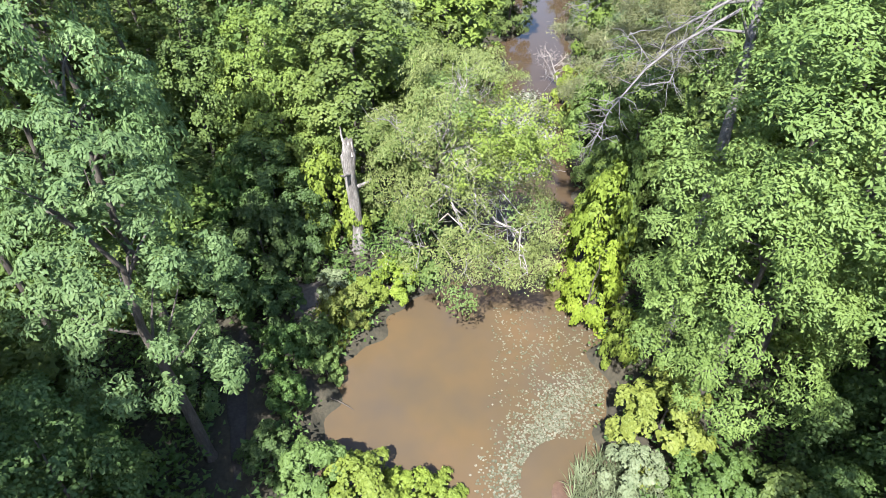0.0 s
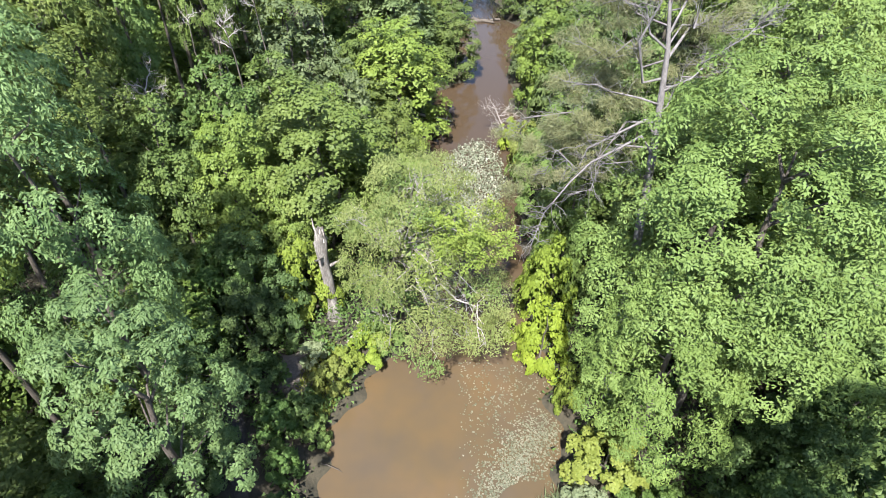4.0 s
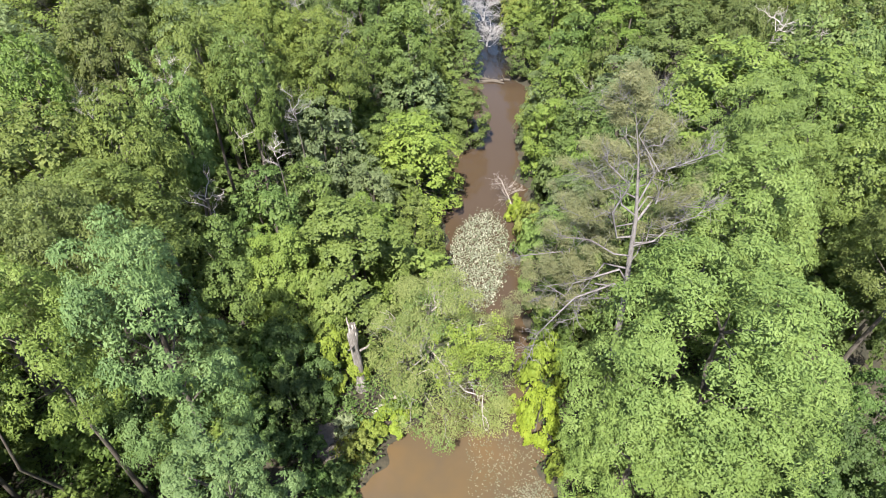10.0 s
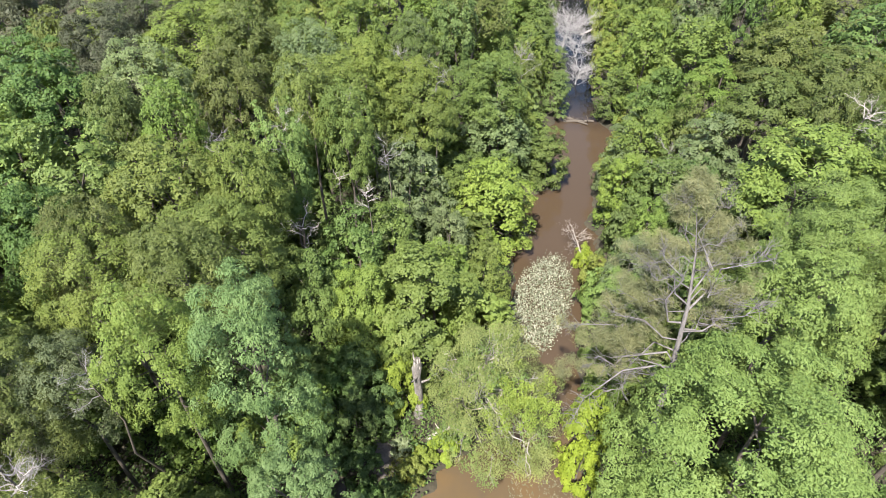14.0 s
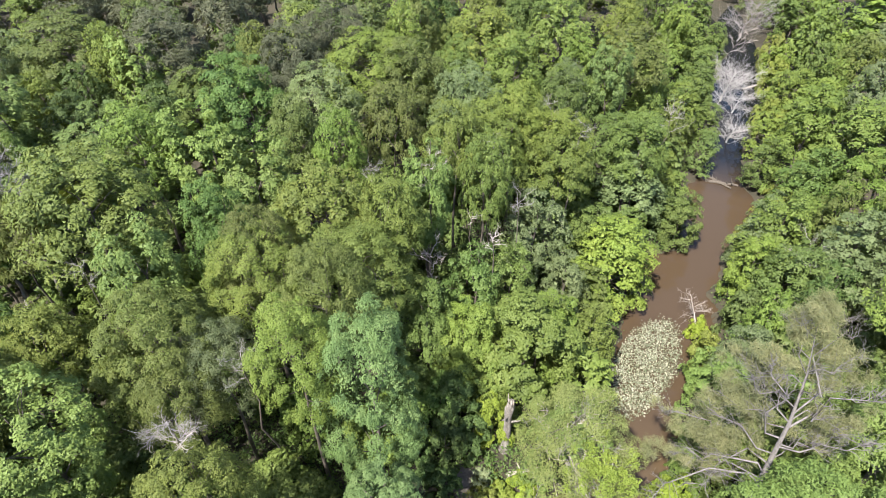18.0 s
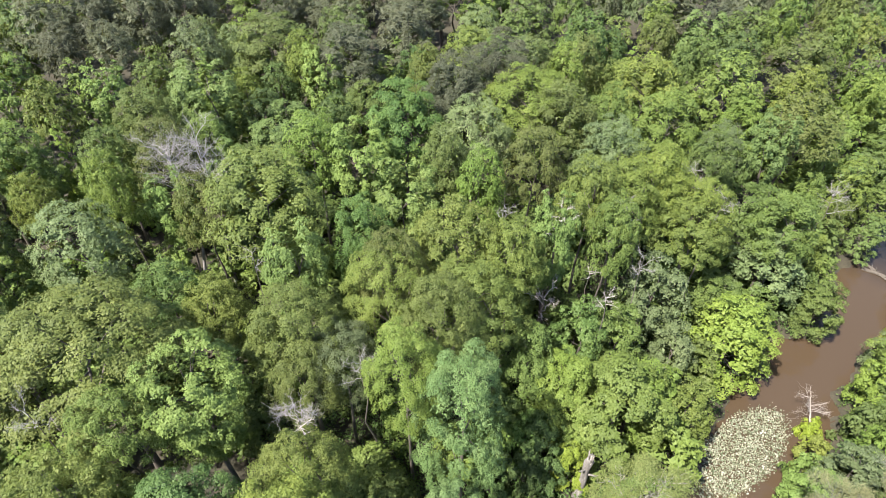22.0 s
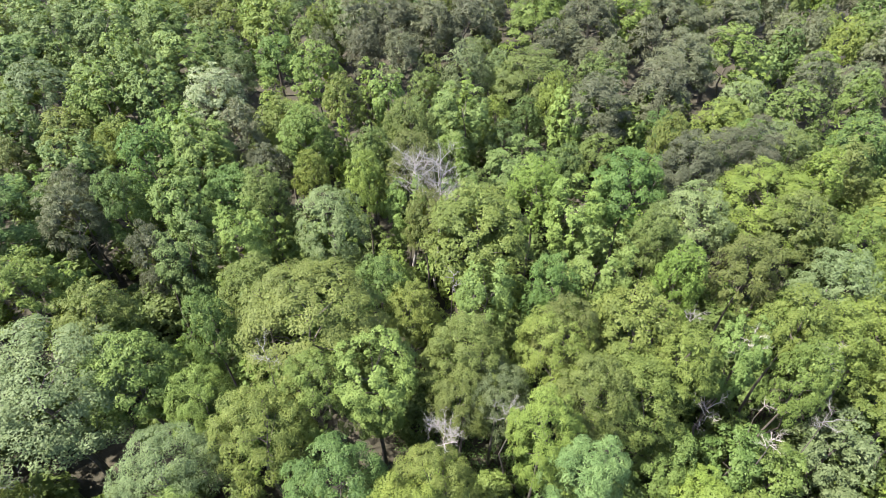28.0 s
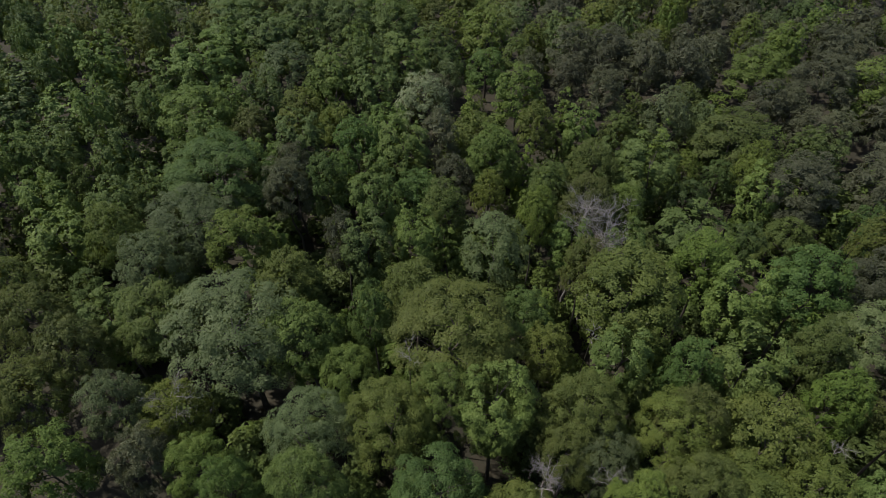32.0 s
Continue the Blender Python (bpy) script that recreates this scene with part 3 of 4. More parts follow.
dead_tree(1.8, 122.5, 6.5, 5.6, 36, 13, "bleached leafless dead tree standing in the creek", 1, (1.2, 0.5), 0.21, 0.15, WHITETWIG, z=-0.3)
dead_tree(4.6, 118.5, 4.0, 3.8, 18, 12, "low bleached dead brush in the creek", 21, (0.8, 0.3), 0.17, 0.1, WHITETWIG, z=-0.3)
dead_tree(5.0, 106, 3.6, 3.6, 24, 11, "low bleached leafless brush in the creek", 2, (0.8, 0.4), 0.16, 0.1, WHITETWIG, z=-0.3)
dead_tree(1.5, 158, 9, 6.4, 30, 11, "grey leafless dead tree at the creek bend", 3, (2.0, 1.0), 0.22, 0.2, z=-0.3)
dead_tree(-3.0, 128, 13, 3.5, 9, 6, "leaning white dead tree on the creek bank", 4, (6.5, 1.5), 0.22, 0.5, DEADWOOD)
dead_tree(-65, 17.6, 24.6, 4.6, 22, 9, "tall silver-grey dead tree above the canopy", 5, (-1.2, 0.6), 0.24, 0.74)
dead_tree(-61.8, 20.0, 27.0, 4.4, 22, 9, "silver-grey dead tree above the canopy", 15, (0.6, 0.6), 0.22, 0.74)
dead_tree(28.8, 52.5, 25.5, 3.0, 9, 6, "bleached forked dead tree above the canopy", 6, (1.0, 1.5), 0.24, 0.72, DEADWOOD)
dead_tree(31.5, 53.5, 24.5, 3.0, 8, 6, "bleached forked dead tree above the canopy", 16, (1.5, 0.5), 0.22, 0.72, DEADWOOD)
dead_tree(-24.2, 42.5, 26, 2.4, 8, 5, "thin white dead tree among the oaks", 7, (0.5, -0.6), 0.16, 0.75, DEADWOOD)
dead_tree(-15.8, 39.8, 19.2, 2.2, 8, 5, "white star-shaped dead treetop", 8, (0.2, -0.2), 0.16, 0.86, DEADWOOD)
dead_tree(-22.0, 39.5, 14.5, 3.0, 7, 6, "broken grey dead tree with a pale limb", 9, (-0.6, -0.6), 0.26, 0.7, DEADWOOD)
dead_tree(-25.0, 8.4, 22.4, 1.9, 5, 4, "broken dead tree with a white limb", 10, (0.4, -0.3), 0.18, 0.86, DEADWOOD)
dead_tree(-27.4, 8.8, 21.6, 3.2, 14, 8, "tangle of bare grey branches in a treetop", 11, (0.3, 0.3), 0.16, 0.75)
dead_tree(-26.6, 15.6, 22.5, 2.2, 8, 7, "bare grey treetop beside green crowns", 12, (0.2, 0.2), 0.13, 0.8)
dead_tree(7.2, 57.2, 3.8, 2.6, 10, 7, "bleached dead sapling leaning over the creek", 13, (-1.8, 0.4), 0.13, 0.2, DEADWOOD, z=-0.3)
dead_tree(-34.6, -34.4, 22, 3.8, 14, 9, "bare grey tangle of dead branches", 14, (0.4, 0.3), 0.2, 0.6)
dead_tree(-12.8, 59.7, 22.5, 2.6, 9, 6, "bare grey crown among the creek trees", 17, (0.3, 0.2), 0.14, 0.75)
dead_tree(-5.2, 83, 15, 3.8, 10, 7, "bare grey crown among the creek trees", 18, (0.6, 0.2), 0.16, 0.7)
dead_tree(14.5, 60.5, 15, 3.0, 8, 6, "thin grey dead tree on the bank", 19, (0.4, 0.2), 0.15, 0.6)

dead_tree(-19.2, 42.2, 18.6, 1.5, 4, 4, "small white dead treetop", 20, (0.2, 0.1), 0.14, 0.88, DEADWOOD)

dead_tree(-18.2, 62.6, 23.0, 2.2, 8, 6, "bare grey twigs at the top of an oak", 22, (0.2, 0.2), 0.12, 0.82)
dead_tree(-15.4, 46.0, 20.6, 2.2, 8, 6, "bare grey twigs at the top of an oak", 23, (0.2, 0.1), 0.12, 0.82)
dead_tree(-45.2, 16.4, 22.4, 2.0, 7, 5, "bare grey twigs at the top of an oak", 24, (0.1, 0.3), 0.12, 0.84)
dead_tree(-29.5, 38.8, 24.5, 1.8, 7, 6, "bare grey twigs at the top of an oak", 25, (0.2, 0.2), 0.11, 0.86)
dead_tree(-20.4, 49.6, 23.5, 2.0, 7, 6, "bare grey twigs at the top of an oak", 26, (0.3, 0.0), 0.11, 0.86)
dead_tree(-39.5, -6.5, 24.5, 2.2, 8, 6, "bare grey twigs at the top of an oak", 27, (0.2, 0.2), 0.12, 0.84)

# the broken snag on the pond bank
snag = new("tree_snag")
snag.location = (-8.5, 28.9, ground_height(-8.5, 28.9))
rng = np.random.default_rng(40)
SNAGBARK = rough_material("weathered_snag_bark", [(0.3, (0.05, 0.042, 0.038)), (0.5, (0.15, 0.134, 0.122)), (0.66, (0.33, 0.305, 0.28))], 1.1, 1.0, stretch=(3, 3, 0.5))
spine = np.array([[0, 0, -0.4], [0.02, 0, 0.5], [0.05, 0.05, 2.0], [-0.02, 0.1, 4.0], [-0.1, 0.12, 6.0], [-0.06, 0.2, 7.6], [0, 0.24, 8.4]])
v, f = tube(spine, [0.7, 0.5, 0.4, 0.36, 0.34, 0.42, 0.34], 14)
v[:-1] += rng.normal(0, 0.035, (len(v) - 1, 3)) * np.array([1, 1, 0.3])
v[-15:-1, 2] += rng.uniform(-0.5, 0.45, 14)
v[-1, 2] -= 0.6
part("trunk", mesh_of("snag_trunk", v, f, SNAGBARK, True), snag)
for k in range(5):
    a = k * 1.26 + 0.4
    at = np.array([0.3 * math.cos(a), 0.24 + 0.3 * math.sin(a), 7.6])
    tall = 1.8 if k == 2 else rng.uniform(0.6, 1.1)
    part("splinter", mesh_of("snag_splinter", *tube(bent(rng, at, at + np.array([-0.15, 0.1, tall]), 4, 0.03), [0.13, 0.1, 0.07, 0.02], 5), DEADWOOD, False), snag, "bleached wood splinter")
for k in range(3):
    a, h = (0.4, 2.6, 4.4)[k], (5.2, 3.0, 6.4)[k]
    at = np.array([0.3 * math.cos(a), 0.1 + 0.3 * math.sin(a), h])
    part("branch_stub", mesh_of("snag_stub", *tube(bent(rng, at, at + np.array([math.cos(a), math.sin(a), 0.5]) * 0.9, 4, 0.05), [0.14, 0.11, 0.09, 0.04], 6), SNAGBARK, True), snag)
PLACED.append((-8.3, 27.5, 2.6))
tagged(snag, "broken grey tree snag with a splintered top", "dead tree")


def log(name, start, end, girth, label, seed, mat, stubs=2):
    """A fallen log with broken stubs."""
    rng = np.random.default_rng(seed)
    start, end = np.array(start, float), np.array(end, float)
    base = new(name)
    base.location = start
    line = bent(rng, (0, 0, 0), end - start, 7, 0.012)
    v, f = tube(line, girth * np.array([1.1, 1.0, 0.95, 0.9, 0.82, 0.74, 0.6]), 10)
    v[:-1] += rng.normal(0, girth * 0.06, (len(v) - 1, 3))
    part("stem", mesh_of(name + "_stem", v, f, mat, True), base)
    for _ in range(stubs):
        at = line[rng.integers(1, 6)]
        go = rng.normal(0, 1, 3)
        go[2] = abs(go[2]) + 0.3
        part("branch_stub", mesh_of(name + "_stub", *tube(bent(rng, at, at + go / np.linalg.norm(go) * girth * 4, 3, 0.05), girth * np.array([0.4, 0.3, 0.1]), 5), mat, True), base)
    return tagged(base, label, "log")


log("fallen_log", (-7.4, 26.5, 0.55), (-4.4, 27.7, 2.6), 0.27, "pale fallen log leaning on the bank", 1, DEADWOOD)
log("fallen_log", (-11.3, 22.2, 0.75), (-9.2, 24.6, 0.9), 0.16, "grey branch lying on the soil bank", 2, BARK)
log("fallen_log", (-13.8, 20.2, 0.7), (-10.8, 23.4, 0.8), 0.12, "thin grey log beside the trail", 3, BARK)
log("fallen_log", (-9.6, 36.4, 0.9), (-10.6, 34.4, 1.6), 0.24, "reddish rotten log under the trees", 4, MUD)
log("fallen_log", (3.4, 91.3, 0.05), (8.6, 92.0, 0.15), 0.3, "grey log lying across the creek", 5, BARK, 5)
log("fallen_log", (3.0, 93.0, 0.05), (7.6, 90.6, 0.2), 0.22, "grey drift log on the creek bar", 6, BARK, 5)
log("fallen_log", (-3.4, 61.5, 0.3), (0.8, 60.2, 0.1), 0.14, "grey branch reaching into the creek", 7, DEADWOOD, 4)
log("fallen_log", (-8.3, 17.6, 0.4), (-6.4, 16.9, 0.04), 0.03, "thin twiggy branch in the pond edge", 8, BARK, 5)
log("fallen_log", (5.6, 130.5, 0.1), (9.0, 133, 0.9), 0.2, "white log on the far creek bank", 9, DEADWOOD, 3)

# the half-dead pine on the bank
pine = new("pine_tree")
pine.location = (10.4, 24.4, ground_height(10.4, 24.4))
rng = np.random.default_rng(77)
PINEBARK = rough_material("pine_bark", [(0.3, (0.05, 0.044, 0.042)), (0.5, (0.115, 0.104, 0.1)), (0.7, (0.19, 0.172, 0.165))], 2.2, 1.0, stretch=(2.5, 2.5, 0.7))
stem = np.array([[0.3, -3.2, -0.5], [0.3, -2.3, 5], [0.35, -0.6, 12], [0.4, 1.0, 17.5], [0.5, 3.0, 22], [0.3, 4.7, 25.2], [-0.2, 5.6, 27.5], [-0.6, 6.2, 29.5]])
PINELIMB = rough_material("bare_pine_limbs", [(0.3, (0.06, 0.052, 0.05)), (0.5, (0.12, 0.108, 0.105)), (0.7, (0.21, 0.195, 0.19))], 3.0, 0.4)
part("trunk", mesh_of("pine_trunk", *tube(stem, [0.36, 0.31, 0.26, 0.2, 0.13, 0.065, 0.035, 0.01], 12), PINEBARK, True), pine)


def on_stem(h):
    return np.array([np.interp(h, stem[:, 2], stem[:, k]) for k in range(3)])


# bare limbs: height on the trunk, reach in x, y and z
for k, (h, dx, dy, dz, g, n) in enumerate([
        (18.0, -5.4, 0.4, -2.6, 0.17, 14), (17.2, -6.2, -2.9, -3.4, 0.18, 20), (18.8, -6.6, 2.4, -2.2, 0.16, 14), (17.6, -4.4, -1.4, -2.0, 0.13, 12), (19.6, -4.8, 1.4, 0.6, 0.12, 10),
        (20.4, 3.4, 1.2, 0.8, 0.12, 9), (21.6, -4.4, 0.2, 0.8, 0.11, 9), (22.2, 3.6, -0.8, 1.4, 0.12, 9), (23.0, -3.8, 2.2, 1.0, 0.10, 9), (23.6, 2.8, 2.4, 1.4, 0.10, 8),
        (24.6, -3.4, -0.8, 1.4, 0.09, 8), (25.4, 2.4, 0.6, 1.8, 0.08, 8), (26.2, -2.2, 1.8, 1.6, 0.07, 8), (27.0, 1.6, 1.6, 1.6, 0.06, 7), (27.6, -1.4, -0.4, 1.8, 0.06, 7),
        (19.2, 2.0, 3.6, 0.2, 0.1, 8), (16.6, -2.4, 2.0, -0.4, 0.1, 7), (20.8, -2.6, 1.4, 5.0, 0.17, 12), (21.6, 2.8, 0.8, 5.2, 0.17, 12), (22.6, -1.0, 3.0, 5.0, 0.14, 10), (20.2, 3.8, -0.2, 4.0, 0.15, 12), (23.4, 1.4, 2.6, 4.4, 0.12, 10), (22.0, -3.4, -0.4, 3.6, 0.13, 10)]):
    at = on_stem(h)
    end = at + np.array([dx, dy, dz])
    part("limb", mesh_of("pine_limb", *limb_with_twigs(rng, at, end, g * 0.5, n + 18, 1.5, 0.04, 0.11), PINELIMB, True), pine, "bare bleached limb")
# thin tufts of brownish needles over the limbs
seeds = []
for h, dx, dy, dz in [(18.6, -5.0, 1.6, -0.8), (19.4, -4.4, 3.0, 0.0), (20.2, -3.6, 4.2, 0.2), (18.2, -6.2, 3.4, -2.6), (17.6, -7.2, 1.2, -3.4), (17.4, -4.6, 4.8, -2.2), (21.4, -3.8, 1.0, 0.6), (22.6, -3.4, 2.6, 1.0),
                      (22.4, 3.0, 0.6, 1.0), (23.6, 2.4, 2.2, 1.2), (24.8, -2.6, 0.4, 1.4), (25.6, 1.8, 1.4, 1.4), (26.6, -1.4, 1.4, 1.4), (27.8, 0.6, 0.8, 1.2), (20.6, 2.8, 2.0, 0.4), (29, -0.2, 0.2, 0.8), (19.6, -2.2, 4.6, -1.0), (24.0, 0.6, 3.2, 0.8)]:
    for s in np.linspace(0.4, 1.12, 13):
        seeds.append(on_stem(h) + np.array([dx, dy, dz]) * s + rng.normal(0, 0.55, 3) * np.array([1, 1, 0.7]))
seeds = np.array(seeds)
pick = rng.integers(0, len(seeds), 60000)
spray = seeds[pick] + rng.normal(0, 0.26, (60000, 3)) * np.array([1, 1, 0.6])
part("needles", mesh_of("pine_needles", *leaves(rng, spray, rng.normal(0, 1, (60000, 3)) + np.array([0, 0, 0.8]), 0.32, 0.034, 0.2), LEAF["needle"]), pine, "thin dull green-brown needles")
brown = seeds[rng.integers(0, len(seeds), 5000)] + rng.normal(0, 0.3, (5000, 3)) * np.array([1, 1, 0.5])
part("dead_needles", mesh_of("pine_brown_needles", *leaves(rng, brown, rng.normal(0, 1, (5000, 3)) + np.array([0, 0, 0.8]), 0.32, 0.045, 0.2), LEAF["pine"]), pine, "dry brown needles")
tagged(pine, "tall half-dead pine with bare bleached limbs", "pine tree")
PLACED.append((10, 25, 4.5))

# the grey-green willow that hangs over the pond
willow = new("willow_tree")
willow.location = (-2.2, 29.4, 0.4)
rng = np.random.default_rng(91)
(cv, cf), centres = crown_of(rng, "round", 5.5, 6.0, 15.4, 72, 32000, 0.15, 0.05, loose=0.5, droop=0.4, bunches=22, ragged=0.35, kite=True, core=0.08)
(gv2, gf2), more = crown_of(rng, "round", 4.9, 3.4, 14.6, 26, 5600, 0.16, 0.1, ragged=0.4, kite=True, core=0.08)
for places in (cv, centres, gv2):
    places[:, 0] += 0.5
    places[:, 1] -= 1.9 + (15.4 - places[:, 2]) * 0.06
spine = np.array([[-3.4, 0.6, -0.8], [-3.0, 0.3, 1.5], [-2.0, -0.4, 4.5], [-1.0, -1.2, 8.0], [-0.2, -1.8, 11.5], [0.3, -2.1, 14.4]])
part("trunk", mesh_of("willow_trunk", *tube(spine, [0.4, 0.32, 0.27, 0.2, 0.12, 0.03], 9), BARK, True), willow)
for k, c in enumerate(centres[rng.choice(len(centres), 26, replace=False)]):
    h = min(max(c[2] - 2.5, 1.5), 13.5)
    at = np.array([np.interp(h, spine[:, 2], spine[:, n]) for n in range(3)])
    part("limb", mesh_of("willow_limb", *limb_with_twigs(rng, at, c + (c - at) * 0.14, 0.075, 10, 1.5, 0.0, 0.09), DEADWOOD if k % 2 else GREYTWIG, True), willow)
part("crown", mesh_of("willow_crown", cv, cf, LEAF["willow"]), willow, "fine grey-green leaves")
part("green_leaves", mesh_of("willow_green", gv2, gf2, LEAF["light"]), willow, "light green leaf clumps")
gold = np.array([3.2, -5.0, 12.9]) + np.clip(rng.normal(0, 1, (60, 3)), -1.7, 1.7) * np.array([1.5, 1.3, 1.0])
pick = rng.integers(0, 60, 4400)
part("yellow_leaves", mesh_of("willow_gold", *leaves(rng, gold[pick] + rng.normal(0, 0.2, (4400, 3)), rng.normal(0, 0.5, (4400, 3)) + np.array([0, -0.3, 1]), 0.15, 0.1, kite=True), LEAF["yellow"]), willow, "bright yellow-green leaves")
part("hanging_limb", mesh_of("willow_hanging", *limb_with_twigs(rng, np.array([0.4, -2.0, 9.2]), np.array([4.2, -7.2, 7.0]), 0.11, 18, 1.2, 0.06, 0.08), DEADWOOD, True), willow, "bare white limb hanging over the water")
# leafy sprays that hang low over the water
drops = np.stack([rng.uniform(2.4, 6.0, 26), rng.uniform(-7.6, -4.6, 26), rng.uniform(4.8, 8.6, 26)], -1)
pick = rng.integers(0, 26, 3600)
part("hanging_leaves", mesh_of("willow_hanging_leaves", *leaves(rng, drops[pick] + rng.normal(0, 0.34, (3600, 3)) * np.array([1, 1, 0.6]), rng.normal(0, 0.5, (3600, 3)) + np.array([0, -0.3, 1]), 0.15, 0.06, 0.4, kite=True), LEAF["willow"]), willow, "grey-green sprays over the water")
for d in drops[::3]:
    part("limb", mesh_of("willow_low_limb", *limb_with_twigs(rng, np.array([0.2, -2.2, d[2] + 1.4]), d, 0.05, 7, 0.9, 0.05, 0.1), GREYTWIG, True), willow)
tagged(willow, "grey-green willow leaning over the muddy pond", "willow tree")
PLACED.append((-1.8, 29, 5.6))

# ---- bushes and small trees round the pond ----
tree("bush", -4.9, 12.0, 3.4, 2.3, tone="yellow")
tree("bush", -2.6, 12.2, 2.6, 1.8, tone="yellow")
tree("bush", -1.0, 12.6, 1.9, 1.3, tone="yellow")
tree("bush", -7.2, 12.2, 3.2, 1.9, tone="light", label="light green bush beside the pond")
# the dark leaf tone of bushes along the trail stands in for its shade
tree("bush", -9.6, 13.2, 2.2, 1.4, tone="dark", label="green bush beside the trail")
tree("bush", -9.7, 16.4, 2.0, 1.2, tone="dark", label="green bush on the pond bank")
tree("bush", -8.3, 18.8, 1.7, 1.0, tone="light", label="small light green bush at the waterline")
tree("bush", -9.2, 20.4, 2.2, 1.4, tone="dark", label="green bush on the pond bank, darkened for shade")
tree("bush", -7.6, 22.6, 2.6, 1.4, tone="gold", label="golden green bush at the foot of the snag")
tree("bush", -6.9, 24.2, 2.0, 1.3, tone="yellow")
tree("bush", -5.4, 25.6, 2.8, 1.5, tone="yellow")
tree("bush", -4.3, 26.4, 2.8, 1.4, tone="light", label="light green bush hanging over the water")
tree("bush", -9.3, 24.8, 1.9, 1.1, tone="pale", label="dry pale bush on the soil bank")
tree("bush", -10.4, 29.6, 7.0, 2.2, tone="yellow", label="tall yellow-green bush behind the snag")
tree("bush", 7.0, 25.6, 6.6, 2.1, tone="yellow", label="bright yellow-green bush over the creek")
tree("bush", 7.2, 28.6, 8.6, 2.4, tone="yellow", label="bright yellow-green bush over the creek")
tree("bush", 8.6, 32.0, 8.0, 2.2, tone="mid", label="green bush on the creek bank")
tree("bush", 8.2, 21.4, 4.2, 1.1, tone="yellow", label="bright yellow-green bush over the creek")
tree("bush", 9.6, 16.4, 4.4, 2.5, tone="gold", label="arching golden-green bush at the mud bank")
tree("bush", 8.2, 14.2, 2.6, 1.5, tone="pale", label="pale low bush in the marsh grass")
# dark-toned bushes here have shade put into their leaf colour
tree("bush", 11.5, 13.0, 3.5, 2.2, tone="dark", label="green bush darkened for the shade")
tree("bush", 14.0, 12.0, 4.0, 2.4, tone="mid", label="green bush in the shade")
tree("bush", -12.2, 22.0, 3.4, 1.8, tone="dark", label="green bush darkened for the shade")
tree("bush", -13.8, 25.6, 6.0, 2.6, tone="dark", label="green bush darkened for the shade")
tree("bush", -11.6, 27.4, 5.4, 2.2, tone="dark", label="green bush darkened for the shade")
tree("bush", -16.0, 28.8, 7.0, 2.8, tone="dark", label="green bush darkened for the shade")
tree("bush", -10.6, 19.0, 3.0, 1.5, tone="dark", label="green bush darkened for the shade")
tree("bush", -15.6, 22.4, 5.0, 2.2, tone="dark", label="green bush darkened for the shade")
tree("bush", 8.2, 50.2, 5.6, 2.1, tone="gold", label="golden-green bush standing in the creek edge")
tree("bush", 8.0, 47.0, 6.2, 2.0, tone="light", label="light green bush at the creek edge")
tree("bush", 7.2, 54.6, 4.2, 1.6, tone="yellow", label="yellow-green bush standing in the creek edge")
tree("bush", 11.4, 56.4, 8.0, 2.6, tone="light", label="light green bush over the creek")
tree("bush", 11.2, 75.0, 6.0, 2.4, tone="gold", label="golden-green bush on the far bank")
tree("bush", 13.4, 82.0, 7.0, 2.6, tone="gold", label="golden-green bush on the far bank")
for x, y, h, r, tone in ((10.6, 111.5, 7, 2.7, "gold"), (10.4, 128.0, 8, 3.0, "gold"), (10.0, 135.5, 8, 3.0, "lime"), (9.4, 143.0, 8, 3.0, "gold"), (-1.6, 112.5, 7, 2.6, "lime"), (-2.6, 137.0, 8, 3.0, "mid")):
    tree("bush", x, y, h, r, detail="mid", tone=tone, label="golden-green bush on the far bank" if tone == "gold" else "green bush on the far creek bank")
tree("open_oak", -12.7, 13.0, 19.4, 3.8, label="pale blue-green oak beside the trail")
tree("oak", -14.4, 16.6, 7.0, 2.2, tone="blue", label="low blue-green tree beside the trail")
# dark leaf tone in place of the shade this young oak stands in
tree("dark_oak", -18.0, 10.0, 9, 3.0, label="young oak darkened for the shade of taller trees")
tree("oak", 11.6, 22.4, 9.5, 2.6, tone="light")
tree("hickory", 14.8, 20.2, 24.6, 7.4)
tree("young_hickory", 11.3, 17.4, 16.8, 4.2)
tree("dark_oak", 18.4, 14.4, 10, 3.2)
# four unseen oaks added outside the view to cast shade on both near corners
tree("oak", 15.5, 5.5, 24, 4.2)
tree("oak", 21.5, 4.0, 24, 4.4)
tree("oak", -19.0, 2.5, 25, 4.6, tone="olive")
tree("oak", -15.0, 1.2, 24, 4.2)
for x, y, r in ((-41, -49, 4.6), (-35, -51, 4.6), (-46, -57, 5.0), (-51, -64, 5.2)):
    tree("olive_oak", x, y, 24.5, r)
tree("olive_oak", -22.5, 6.0, 23, 4.4)
tree("dark_oak", -24.5, -2.5, 25, 5.2)
tree("oak", -14.4, 33.6, 14.6, 3.6, tone="lime")
tree("oak", -9.0, 39.0, 14.0, 3.2, tone="lime")
tree("oak", -11.6, 32.2, 10.6, 2.8, tone="lime")
tree("oak", -19.6, 33.0, 16, 3.6, tone="mid")
tree("oak", 10.6, 35.6, 12, 3.4, tone="lime")
tree("oak", 9.6, 41.0, 12, 3.2, tone="light")
tree("oak", 11.4, 46.4, 12.5, 3.4, tone="grey")
tree("oak", -4.4, 43.0, 11, 3.0, tone="olive")
tree("oak", -8.6, 60.6, 11, 3.0, tone="mid")

